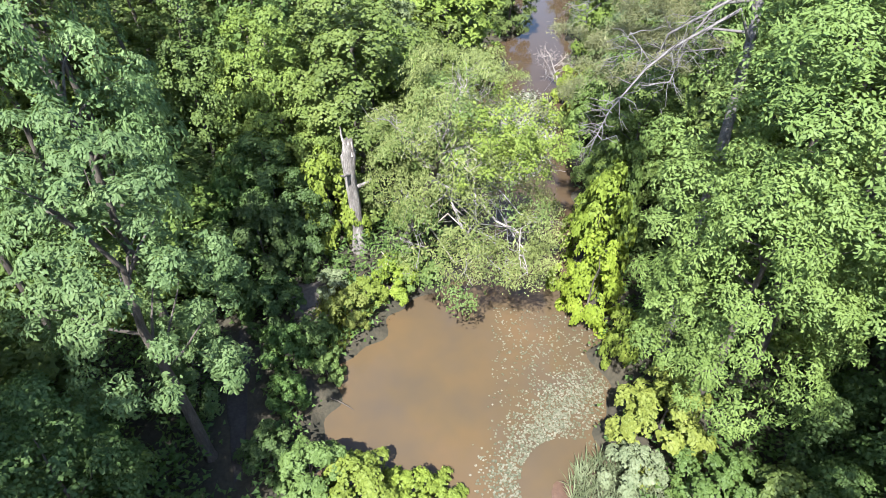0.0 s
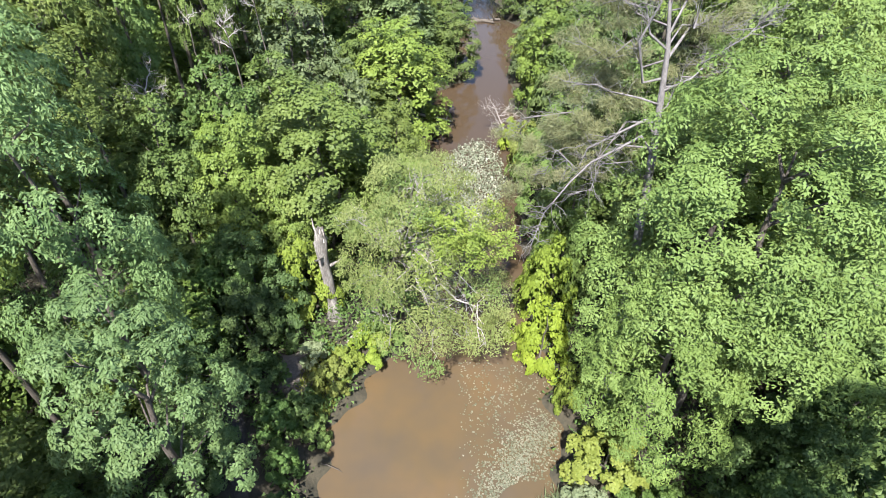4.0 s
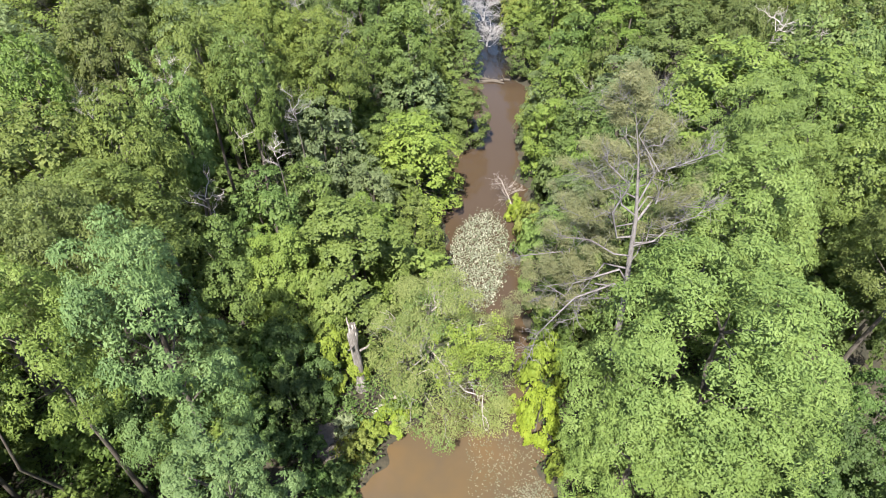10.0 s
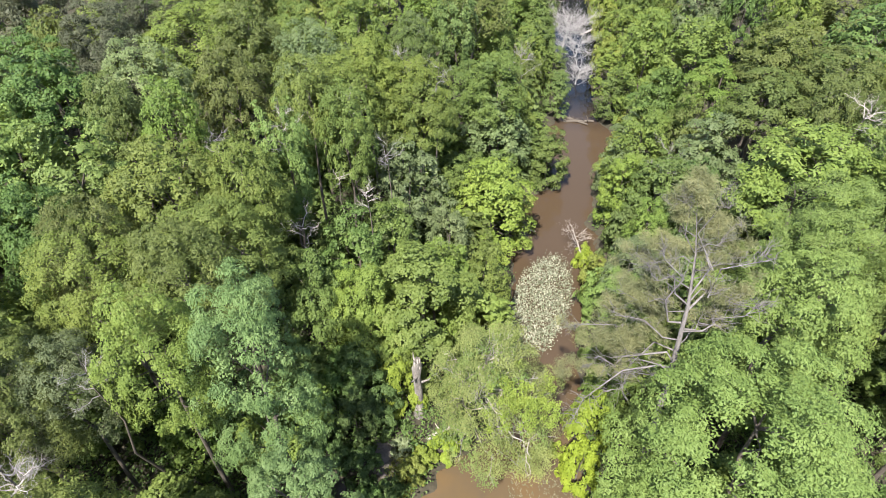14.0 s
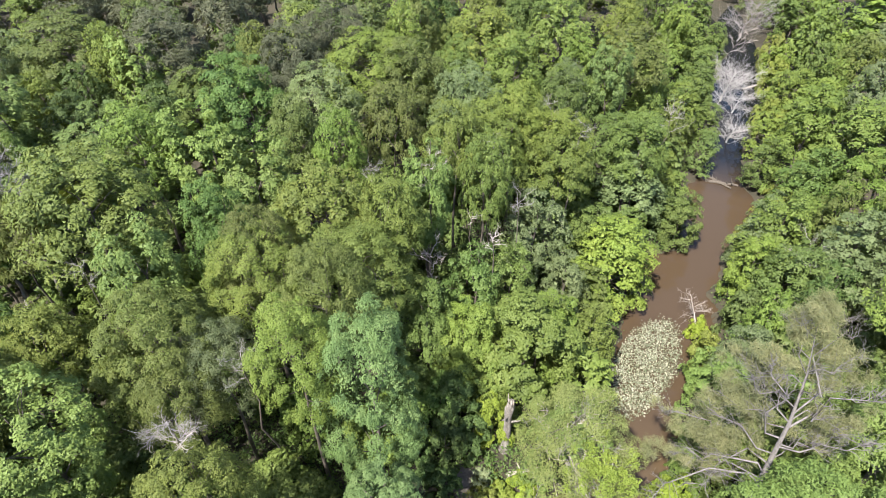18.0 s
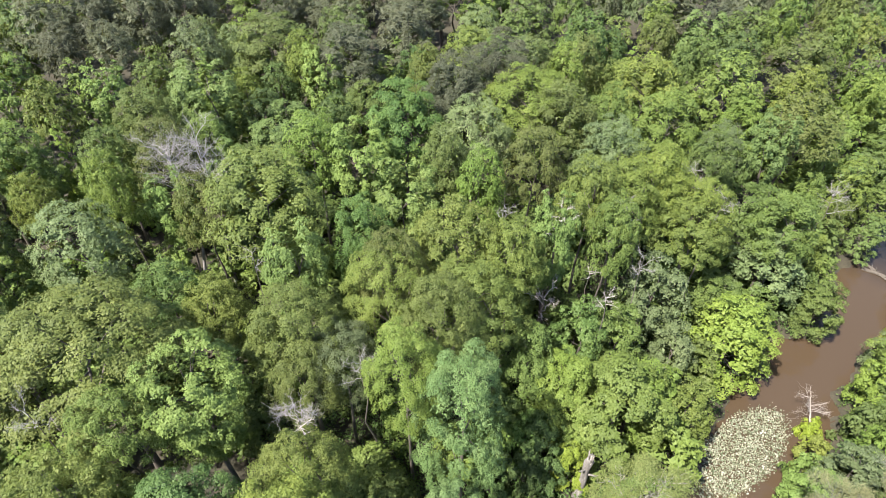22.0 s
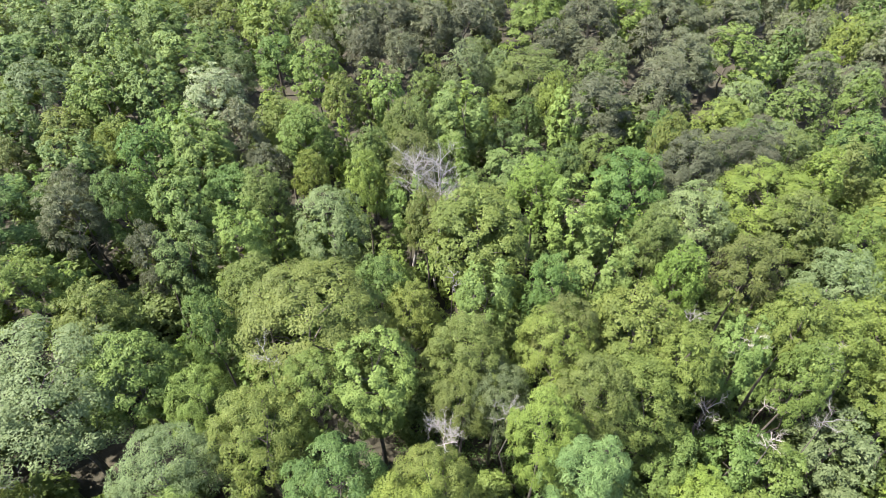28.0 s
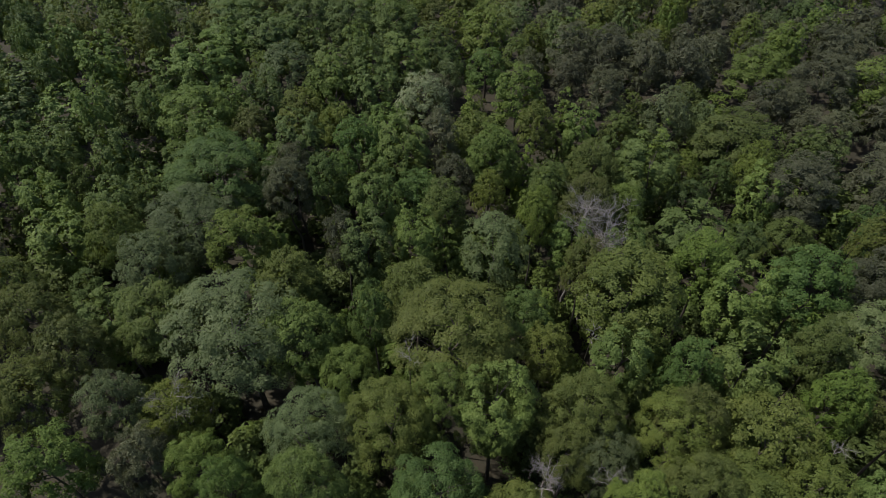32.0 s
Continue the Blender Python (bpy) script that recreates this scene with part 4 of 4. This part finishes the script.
tree("oak", 11.0, 62.5, 12, 3.0, tone="lime", label="yellow-green bank tree hanging over the creek")
tree("oak", 11.4, 69.5, 13, 3.4, tone="grey")
tree("oak", 1.2, 71.5, 9, 3.2, tone="mid")
tree("oak", 11.0, 92.5, 9, 2.8, tone="mid")
tree("oak", 1.6, 92.5, 8, 2.6, tone="light")
tree("oak", 0.4, 101.0, 9, 2.8, tone="mid")
tree("oak", 10.4, 103.0, 9, 3.0, tone="lime")
tree("oak", 11.8, 121.0, 9, 3.2, tone="lime")

for x, y, tone in ((12.5, 158, "mid"), (9.5, 166, "light"), (6.5, 173, "olive"), (3.0, 180, "mid"), (-1.0, 187, "grey"), (-5.0, 195, "mid"), (11.5, 173, "olive"), (8.5, 181, "mid")):
    tree("oak", x, y, 13, 4.4, tone=tone)
# low oaks whose dark leaf tone carries the shade of taller trees
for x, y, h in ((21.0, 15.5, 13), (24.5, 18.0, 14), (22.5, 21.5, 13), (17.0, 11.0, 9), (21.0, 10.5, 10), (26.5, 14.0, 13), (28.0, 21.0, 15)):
    tree("dark_oak", x, y, h, 3.2, label="young oak darkened for the shade of taller trees")

# ---- crowns of the canopy ----
tree("blue_oak", -17.0, 19.0, 27.8, 4.2)
tree("oak", -23.1, 18.0, 26, 3.8, tone="lime")
tree("olive_oak", -31.4, 12.6, 21, 4.0)
# low oak toned dark to stand in for the blue oak's shadow
tree("oak", -14.1, 29.5, 9, 3.0, tone="dark")
tree("olive_oak", -33.1, -8.4, 24, 5.2)
tree("grey_oak", -30.9, 16.4, 21, 4.1)
tree("sweetgum", -35.1, 3.9, 24.5, 4.8, tone="hickory")
tree("olive_oak", -25.2, 24.8, 25, 4.5)
tree("oak", 19.5, 30.0, 25, 4.7, tone="hickory")
tree("oak", -36.0, -2.4, 24, 4.1)
tree("grey_oak", -31.9, -17.3, 23, 5.2)
tree("oak", -9.5, 35.7, 16.5, 5.7)
tree("olive_oak", -34.7, 14.4, 24, 5.0)
tree("oak", -16.2, 34.3, 14, 3.1, tone="lime")
tree("olive_oak", -25.4, 29.6, 23, 5.8)
tree("olive_oak", -32.9, 24.7, 24, 5.0)
tree("olive_oak", -33.4, 26.1, 25, 3.9)
tree("hickory", 22.1, 36.2, 27, 5.4)
tree("dark_oak", -17.4, 40.1, 16, 4.0)
tree("olive_oak", -25.3, 36.0, 25, 3.8)
tree("olive_oak", -44.9, -1.1, 26.5, 8.2)
tree("oak", -14.6, 43.2, 15, 3.8)
tree("olive_oak", -31.4, 33.6, 25, 5.7)
tree("sweetgum", -41.8, 19.4, 25, 3.6, tone="light")
tree("olive_oak", -44.9, 11.2, 21, 3.6)
tree("dark_oak", -40.4, 27.8, 25, 3.7)
tree("oak", -44.6, -20.7, 24, 5.3)
tree("sweetgum", -24.6, 42.7, 25, 3.0)
tree("dark_oak", -48.0, -12.1, 25, 3.1)
tree("oak", -4.9, 55.6, 13.5, 5.2, tone="lime", label="yellow-green tree leaning out from the creek bend")
tree("grey_oak", -14.5, 51.0, 17, 4.4)
tree("sweetgum", -40.8, 34.8, 25, 4.3, tone="hickory")
tree("grey_oak", -45.0, -29.4, 26, 9.0)
tree("oak", 31.4, 45.5, 25, 5.7)
tree("oak", 25.8, 49.8, 24, 6.7, tone="lime")
tree("olive_oak", -51.4, 22.4, 27.5, 7.0)
tree("olive_oak", -25.0, 50.5, 26, 4.1)
tree("poplar", -55.0, 12.4, 20, 2.3)
tree("olive_oak", -53.9, -24.3, 24, 4.7)
tree("olive_oak", -22.8, 55.1, 24, 4.7)
tree("oak", -5.0, 62.4, 10, 3.3)
tree("olive_oak", -33.8, 51.2, 26, 4.4)
tree("olive_oak", -15.2, 59.5, 20, 4.8)
tree("oak", 14.9, 59.7, 14, 4.5)
tree("grey_oak", -61.6, 4.7, 25, 5.1)
tree("oak", -43.8, 44.5, 25, 3.5)
tree("sweetgum", -60.9, -14.4, 25, 4.0)
tree("oak", -47.4, -41.0, 24, 5.4)
tree("sweetgum", -62.8, -7.0, 25, 3.8)
tree("olive_oak", -15.1, 61.5, 22, 4.4)
tree("poplar", -63.5, -2.3, 23, 3.2)
tree("sweetgum", -52.1, 37.5, 25, 4.2)
tree("pine", -62.2, -18.1, 25, 3.0)
tree("olive_oak", -21.8, 61.5, 24, 4.7)
tree("grey_oak", -28.5, 61.0, 25, 4.9)
tree("grey_oak", 20.4, 64.6, 17, 5.1)
tree("grey_oak", -6.4, 69.0, 14, 5.0)
tree("oak", -59.0, 34.9, 25, 4.5)
tree("grey_oak", -45.4, 52.3, 25, 5.5)
tree("oak", -69.9, -3.3, 25, 4.1)
tree("oak", 12.8, 68.8, 15, 4.3)
tree("oak", -7.0, 69.7, 20, 4.4)
tree("oak", -61.6, -33.6, 25, 5.1)
tree("poplar", -64.5, -29.5, 23, 3.8)
tree("dark_oak", -53.3, 46.8, 27, 5.6)
tree("sweetgum", -72.4, -14.4, 26, 4.3)
tree("oak", -10.6, 73.3, 17, 5.2)
tree("oak", 26.9, 70.0, 20, 5.5)
tree("olive_oak", -38.9, 64.4, 25, 5.3)
tree("oak", -26.7, 72.1, 26, 4.9)
tree("oak", -76.6, 14.4, 24, 4.0)
tree("grey_oak", -65.7, -42.3, 25, 7.1)
tree("olive_oak", -45.1, 64.5, 25, 8.1)
tree("olive_oak", 34.2, 71.2, 23, 6.0)
tree("dark_oak", -76.3, -23.1, 25, 3.8)
tree("oak", 21.4, 77.0, 18, 5.3)
tree("pine", -54.8, 58.7, 27, 5.0)
tree("pine", -74.8, -29.3, 25, 4.2)
tree("dark_oak", 15.8, 80.3, 15, 4.4)
tree("olive_oak", -80.4, 21.6, 25, 4.8)
tree("olive_oak", 29.3, 78.9, 23, 5.6)
tree("oak", -84.8, 5.1, 25, 5.0)
tree("poplar", -84.4, 11.2, 25, 2.6)
tree("sweetgum", -85.8, -11.0, 26, 4.8)
tree("pine", -54.2, 67.8, 27, 5.9)
tree("sweetgum", -81.2, 31.5, 26, 5.3)
tree("dark_oak", -77.5, -41.4, 26, 9.0)
tree("olive_oak", -35.1, 81.8, 25, 6.1)
tree("oak", 20.8, 86.7, 20, 5.2)
tree("dark_oak", -87.5, -19.6, 25, 4.8)
tree("pine", -89.7, -4.8, 25, 4.2)
tree("sweetgum", -76.2, 49.6, 25, 3.8)
tree("olive_oak", -13.0, 90.3, 23, 5.7)
tree("oak", 14.8, 92.6, 19, 4.6)
tree("pine", -75.5, 55.1, 27, 6.0)
tree("sweetgum", -88.9, -30.3, 25, 4.9)
tree("dark_oak", 42.0, 84.1, 24, 6.1)
tree("oak", -26.0, 91.9, 25, 5.8)
tree("poplar", -92.6, 37.2, 24, 3.0)
tree("poplar", -102.2, 1.0, 26, 3.0)
tree("grey_oak", -102.0, -8.3, 26, 5.7, tone="pale")
tree("olive_oak", -91.4, 49.9, 25, 7.3)
tree("pine", -77.9, 70.1, 26, 5.4)
tree("poplar", -102.8, 20.0, 26, 3.3)
tree("oak", -105.9, 11.2, 26, 5.4)
tree("grey_oak", -99.5, 39.4, 25, 5.0)
tree("sweetgum", -107.5, -18.4, 26, 5.3)
tree("oak", -97.1, -52.3, 25, 7.3)
tree("oak", -109.5, -28.0, 26, 5.9)
tree("olive_oak", -21.2, 113.3, 23, 6.4)
tree("pine", -86.3, 80.9, 26, 6.5)
tree("grey_oak", -114.0, -38.0, 26, 6.3)
tree("poplar", -77.8, 93.0, 25, 4.5)
tree("sweetgum", -121.4, -12.6, 26, 5.8)
tree("pine", -116.7, 47.0, 27, 5.4)
tree("pine", -119.9, 38.8, 27, 5.7)
tree("pine", -124.6, 24.3, 27, 5.5)
tree("pine", -123.1, 31.2, 27, 5.7)
tree("oak", -87.7, 94.5, 25, 6.4)
tree("sweetgum", -118.2, -57.6, 26, 7.3)
tree("pine", -110.9, 74.0, 27, 6.6)
tree("oak", -117.8, 64.1, 25, 6.9)
tree("oak", -137.7, 5.7, 26, 6.5, tone="lime")
tree("oak", -109.8, 83.3, 26, 6.5, tone="lime")
tree("sweetgum", -131.2, -45.4, 26, 7.1)
tree("pine", -105.7, 91.5, 27, 7.4)
tree("sweetgum", -140.8, -17.2, 26, 6.0)
tree("sweetgum", -139.9, -28.6, 26, 6.3)
tree("pine", -100.3, 103.0, 27, 7.6)
tree("sweetgum", -142.2, -39.5, 26, 6.5)
tree("sweetgum", -141.1, -56.8, 26, 7.7)

# ---- low plants ----
low = np.random.default_rng(5)
n = 9800
ux, uy = low.uniform(-42, 34, n), low.uniform(6, 80, n)
keep = (bank(ux, uy) > 0.75) & (((ux + 12.6 + (uy - 16.6) * 0.33) ** 2 > 1.3) | (uy > 22) | (uy < 11)) & ((ux - 5.3) ** 2 + (uy - 13.6) ** 2 > 9) & ((ux + 10.4) ** 2 + (uy - 23.6) ** 2 > 4)
ux, uy = ux[keep], uy[keep]
uz = heights(ux, uy)
tall = np.minimum(low.uniform(0.4, 2.4, len(ux)), 0.25 + 0.6 * bank(ux, uy))
each = 18
pick = np.repeat(np.arange(len(ux)), each)
off = low.normal(0, 0.45, (len(pick), 3)) * np.array([1, 1, 0.3])
spots = np.stack([ux[pick], uy[pick], uz[pick] + tall[pick] * low.uniform(0.3, 1, len(pick))], -1) + off
tagged(new("undergrowth", mesh_of("undergrowth", *leaves(low, spots, low.normal(0, 0.5, (len(pick), 3)) + np.array([0, 0, 1]), 0.3, 0.2), LEAF["dark"])),
       "dark green leafy undergrowth on the forest floor", "undergrowth", kind="stuff")


def blades(name, label, cx, cy, rx, ry, count, length, tone, seed, category):
    """Upright grass blades."""
    rng = np.random.default_rng(seed)
    a, r = rng.uniform(0, 6.28, count), np.sqrt(rng.random(count))
    x, y = cx + rx * r * np.cos(a), cy + ry * r * np.sin(a)
    base = np.stack([x, y, heights(x, y)], -1)
    lean = rng.normal(0, 0.45, (count, 3))
    lean[:, 2] = 1
    tip = base + lean * (length * rng.uniform(0.5, 1.2, count))[:, None]
    side = np.stack([np.cos(a * 7), np.sin(a * 7), 0 * a], -1) * 0.03
    mid = (base + tip) / 2 + np.array([0, 0, 0.12]) * length
    v = np.stack([base - side, base + side, mid + side * 0.8, tip, mid - side * 0.8], 1).reshape(-1, 3)
    return tagged(new(name, mesh_of(name, v, np.arange(5 * count).reshape(count, 5), LEAF[tone])), label, category, kind="stuff")


blades("marsh_grass", "pale marsh grass beside the mud bank", 7.4, 13.2, 2.2, 2.4, 2600, 0.9, "pale", 3, "grass")
blades("bank_grass", "yellow-green grass on the pond bank", -8.7, 23.0, 1.4, 3.4, 1500, 0.6, "gold", 4, "grass")


def pad_material(name, stops, rough):
    mat, nodes, links, bsdf = material(name)
    geo = nodes.new("ShaderNodeNewGeometry")
    ramp = ramp_of(nodes, stops)
    links.new(geo.outputs["Random Per Island"], ramp.inputs["Fac"])
    links.new(ramp.outputs["Color"], bsdf.inputs["Base Color"])
    bsdf.inputs["Roughness"].default_value = rough
    return mat


def pads(name, label, x, y, z, size, tilt, mat, seed):
    """Round floating leaves with a notch."""
    rng = np.random.default_rng(seed)
    count = len(x)
    ang = np.linspace(0.25, 2 * np.pi - 0.25, 8)
    rim = np.stack([np.cos(ang), np.sin(ang), 0 * ang], -1)
    rim = np.concatenate([[[0.1, 0, -0.08]], rim])
    turn = rng.uniform(0, 6.28, count)
    c, s = np.cos(turn)[:, None], np.sin(turn)[:, None]
    px, py = rim[None, :, 0] * c - rim[None, :, 1] * s, rim[None, :, 0] * s + rim[None, :, 1] * c
    slope = rng.normal(0, tilt, (count, 2))
    pz = px * slope[:, :1] + py * slope[:, 1:] + rim[None, :, 2]
    k = (size * rng.uniform(0.6, 1.3, count))[:, None]
    lift = np.abs(slope).sum(1) * size * 0.6
    v = np.stack([x[:, None] + px * k, y[:, None] + py * k, (z + lift)[:, None] + pz * k], -1).reshape(-1, 3)
    return tagged(new(name, mesh_of(name, v, np.arange(9 * count).reshape(count, 9), mat)), label, "water lilies", kind="stuff")


PAD = pad_material("lily_pad", [(0.0, (0.045, 0.05, 0.028)), (0.5, (0.09, 0.092, 0.058)), (1.0, (0.17, 0.16, 0.12))], 0.35)
LOTUS = pad_material("pale_lotus_leaf", [(0.0, (0.04, 0.062, 0.024)), (0.5, (0.115, 0.122, 0.078)), (1.0, (0.235, 0.225, 0.17))], 0.4)
rng = np.random.default_rng(21)
# a dense curved band along the mud bank and a loose drift over the pond
s = rng.random(3000)
bx, by = np.interp(s, [0, 0.4, 0.7, 1], [1.7, 3.6, 5.0, 7.2]), np.interp(s, [0, 0.4, 0.7, 1], [12.6, 16.2, 18.2, 20.0])
bx, by = bx + rng.normal(0, 0.75, 3000) + 0.5 * np.sin(s * 23), by + rng.normal(0, 0.85, 3000)
dx, dy = rng.uniform(1.0, 7.6, 1100), rng.uniform(16, 25.4, 1100)
ok = dx + 0.42 * dy > 9.6 + rng.normal(0, 1.3, 1100)
x, y = np.concatenate([bx, dx[ok]]), np.concatenate([by, dy[ok]])
ok = (bank(x, y) < -0.15) & (heights(x, y) < 0.0) & ((x - 5.3) ** 2 / 7 + (y - 13.6) ** 2 / 9 > 0.9)
x, y = x[ok], y[ok]
pads("lily_pads", "small grey-green lily pads floating on the pond", x, y, np.full(len(x), 0.015) + np.maximum(heights(x, y), 0), 0.056, 0.05, PAD, 1)
# the pale raft of lotus leaves in the creek
a, r = rng.uniform(0, 6.28, 6800), rng.random(6800) ** 0.52 * (1 + rng.normal(0, 0.07, 6800))
x, y = 2.4 + 3.5 * r * np.cos(a) - 0.13 * (47.4 - (47.4 + 8.4 * r * np.sin(a))), 47.4 + 8.4 * r * np.sin(a)
ok = bank(x, y) < -0.3
x, y = x[ok], y[ok]
pads("lotus_leaves", "pale raft of lotus leaves in the creek", x, y, np.full(len(x), 0.05), 0.075, 0.4, LOTUS, 2)

# ---- the woods between ----


TAKEN = np.zeros((6000, 3))
TAKEN[: len(PLACED)] = PLACED
taken = len(PLACED)


def clear(x, y, r, share=0.78):
    had = TAKEN[:taken]
    return bool(((x - had[:, 0]) ** 2 + (y - had[:, 1]) ** 2 > ((r + had[:, 2]) * share) ** 2).all())


fill = np.random.default_rng(11)
MIX = [("oak", 0.27), ("olive_oak", 0.24), ("dark_oak", 0.14), ("sweetgum", 0.15), ("grey_oak", 0.1), ("poplar", 0.05), ("pine", 0.05)]
between = []
for tries in range(16000):
    far = 215 * math.sqrt(fill.random())
    turn = radians(fill.uniform(-54, 152))
    x, y = -math.sin(turn) * far, math.cos(turn) * far
    if far < 13:
        continue
    if far > np.interp(math.degrees(turn), [-54, -25, -12, 65], [95, 130, 200, 203]):
        continue
    edge = float(bank(x, y))
    r, h = fill.uniform(3.0, 5.4), fill.uniform(18.5, 26.5)
    if edge < 14 and y < 150:
        h = fill.uniform(8, 13) + 0.6 * max(edge, 0)
        r = fill.uniform(2.4, 3.8)
    if edge < r * 1.1 or not clear(x, y, r, 0.84):
        continue
    kind = str(fill.choice([k for k, _ in MIX], p=[p for _, p in MIX]))
    if y > 25 and far > 125 and fill.random() < 0.45:
        kind = "pine"
    if turn > radians(95) and far > 60 and fill.random() < 0.5:
        kind = "sweetgum"
    if -128 < x < (-104 if y < 60 else -98) and 14 < y < 105 and fill.random() < 0.85:
        kind = "pine"
    if far < 27:
        kind, h = "dark_oak", min(h, 13)
    if -16 < x < -5 and 8 < y < 27.5:
        continue
    if -22 < x < -10.5 and 19 < y < 32:
        h = min(h, 6.0)
    TAKEN[taken] = (x, y, r)
    taken += 1
    between.append((far, kind, x, y, h, r * 1.06))
between.sort()
singles = max(0, 296 - sum(1 for ob in scene.objects if ob.name.startswith("tree") and ob.parent is None))
for far, kind, x, y, h, r in between[:singles]:
    tree(kind, x, y, h, r)


def joined_woods(name, label, rows, detail):
    """Many far trees as one mesh."""
    places, corners, slots, start = [], [], [], 0
    tones, owns = [], []
    cache = {}
    for n, (far, kind, x, y, h, r) in enumerate(rows):
        if h < 19.5 and kind in OWN_TONE:
            kind = "alder"
        made = KINDS[kind, detail if far < 128 or detail != "far" else "dist"]
        trunk, crown, r0, h0 = made[n % len(made)]
        if crown not in cache:
            co = np.empty(len(crown.vertices) * 3, np.float32)
            crown.vertices.foreach_get("co", co)
            tri = np.empty(len(crown.loops), np.int32)
            crown.loops.foreach_get("vertex_index", tri)
            cache[crown] = co.reshape(-1, 3), tri.reshape(len(crown.polygons), -1)
        co, tri = cache[crown]
        a = n * 2.399
        c, s = math.cos(a), math.sin(a)
        at = np.stack([(co[:, 0] * c - co[:, 1] * s) * r / r0 + x, (co[:, 0] * s + co[:, 1] * c) * r / r0 + y, co[:, 2] * h / h0 + ground_height(x, y)], -1)
        mat = crown.materials[0]
        if mat not in tones:
            tones.append(mat)
        places.append(at)
        corners.append(tri + start)
        slots.append(np.full(len(tri), tones.index(mat), np.int32))
        owns.append(np.full(len(tri), (n * 0.618034) % 1.0, np.float32))
        start += len(co)
    me = mesh_of(name, np.concatenate(places), np.concatenate(corners), tones[0])
    for mat in tones[1:]:
        me.materials.append(mat)
    me.polygons.foreach_set("material_index", np.concatenate(slots))
    me.attributes.new("own", "FLOAT", "FACE").data.foreach_set("value", np.concatenate(owns))
    return tagged(new(name, me), label, "woods", kind="stuff")


joined_woods("far_woods", "far mixed summer woods of oaks and pines", between[singles:], "far")
# smaller trees in the gaps of the canopy
under = []
for tries in range(12000):
    far = 130 * math.sqrt(fill.random())
    turn = radians(fill.uniform(-50, 138))
    x, y = -math.sin(turn) * far, math.cos(turn) * far
    r = fill.uniform(2.2, 3.6)
    if far < 16 or bank(x, y) < 3.5 or not clear(x, y, r, 0.6):
        continue
    TAKEN[taken] = (x, y, r)
    taken += 1
    under.append((far, str(fill.choice(["dark_oak", "oak"])), x, y, fill.uniform(6, 11), r * 1.2))
joined_woods("pond_understorey", "shaded small trees round the pond", [row for row in under if row[0] < 36], "far")
joined_woods("understorey", "shaded small trees beneath the canopy", [row for row in under if 36 <= row[0] < 80], "dist")
joined_woods("far_understorey", "shaded small trees beneath the far canopy", [row for row in under if row[0] >= 80][::2], "low")
outer = []
for tries in range(5200):
    far = 300 * math.sqrt(fill.random())
    turn = radians(fill.uniform(0, 360))
    x, y = -math.sin(turn) * far, math.cos(turn) * far
    r = fill.uniform(4.5, 6.5)
    near_pond = far < 45 and abs(x) < 20 and y < 13
    if near_pond:
        r = fill.uniform(2.6, 3.6)
    if far < 13 or bank(x, y) < 4 or (near_pond and y > -2) or not clear(x, y, r, 0.86):
        continue
    TAKEN[taken] = (x, y, r)
    taken += 1
    outer.append((far, str(fill.choice(["oak", "olive_oak", "dark_oak", "pine"])), x, y, fill.uniform(9, 13) if near_pond else fill.uniform(20, 26), r * 1.15))
joined_woods("outer_woods", "mixed woods all round the creek", [row for row in outer if row[0] < 75], "dist")
joined_woods("outer_far_woods", "mixed woods farther round the creek", [row for row in outer if 75 <= row[0] < 120], "low")
joined_woods("distant_woods", "distant mixed woods", [row for row in outer if row[0] >= 120], "edge")
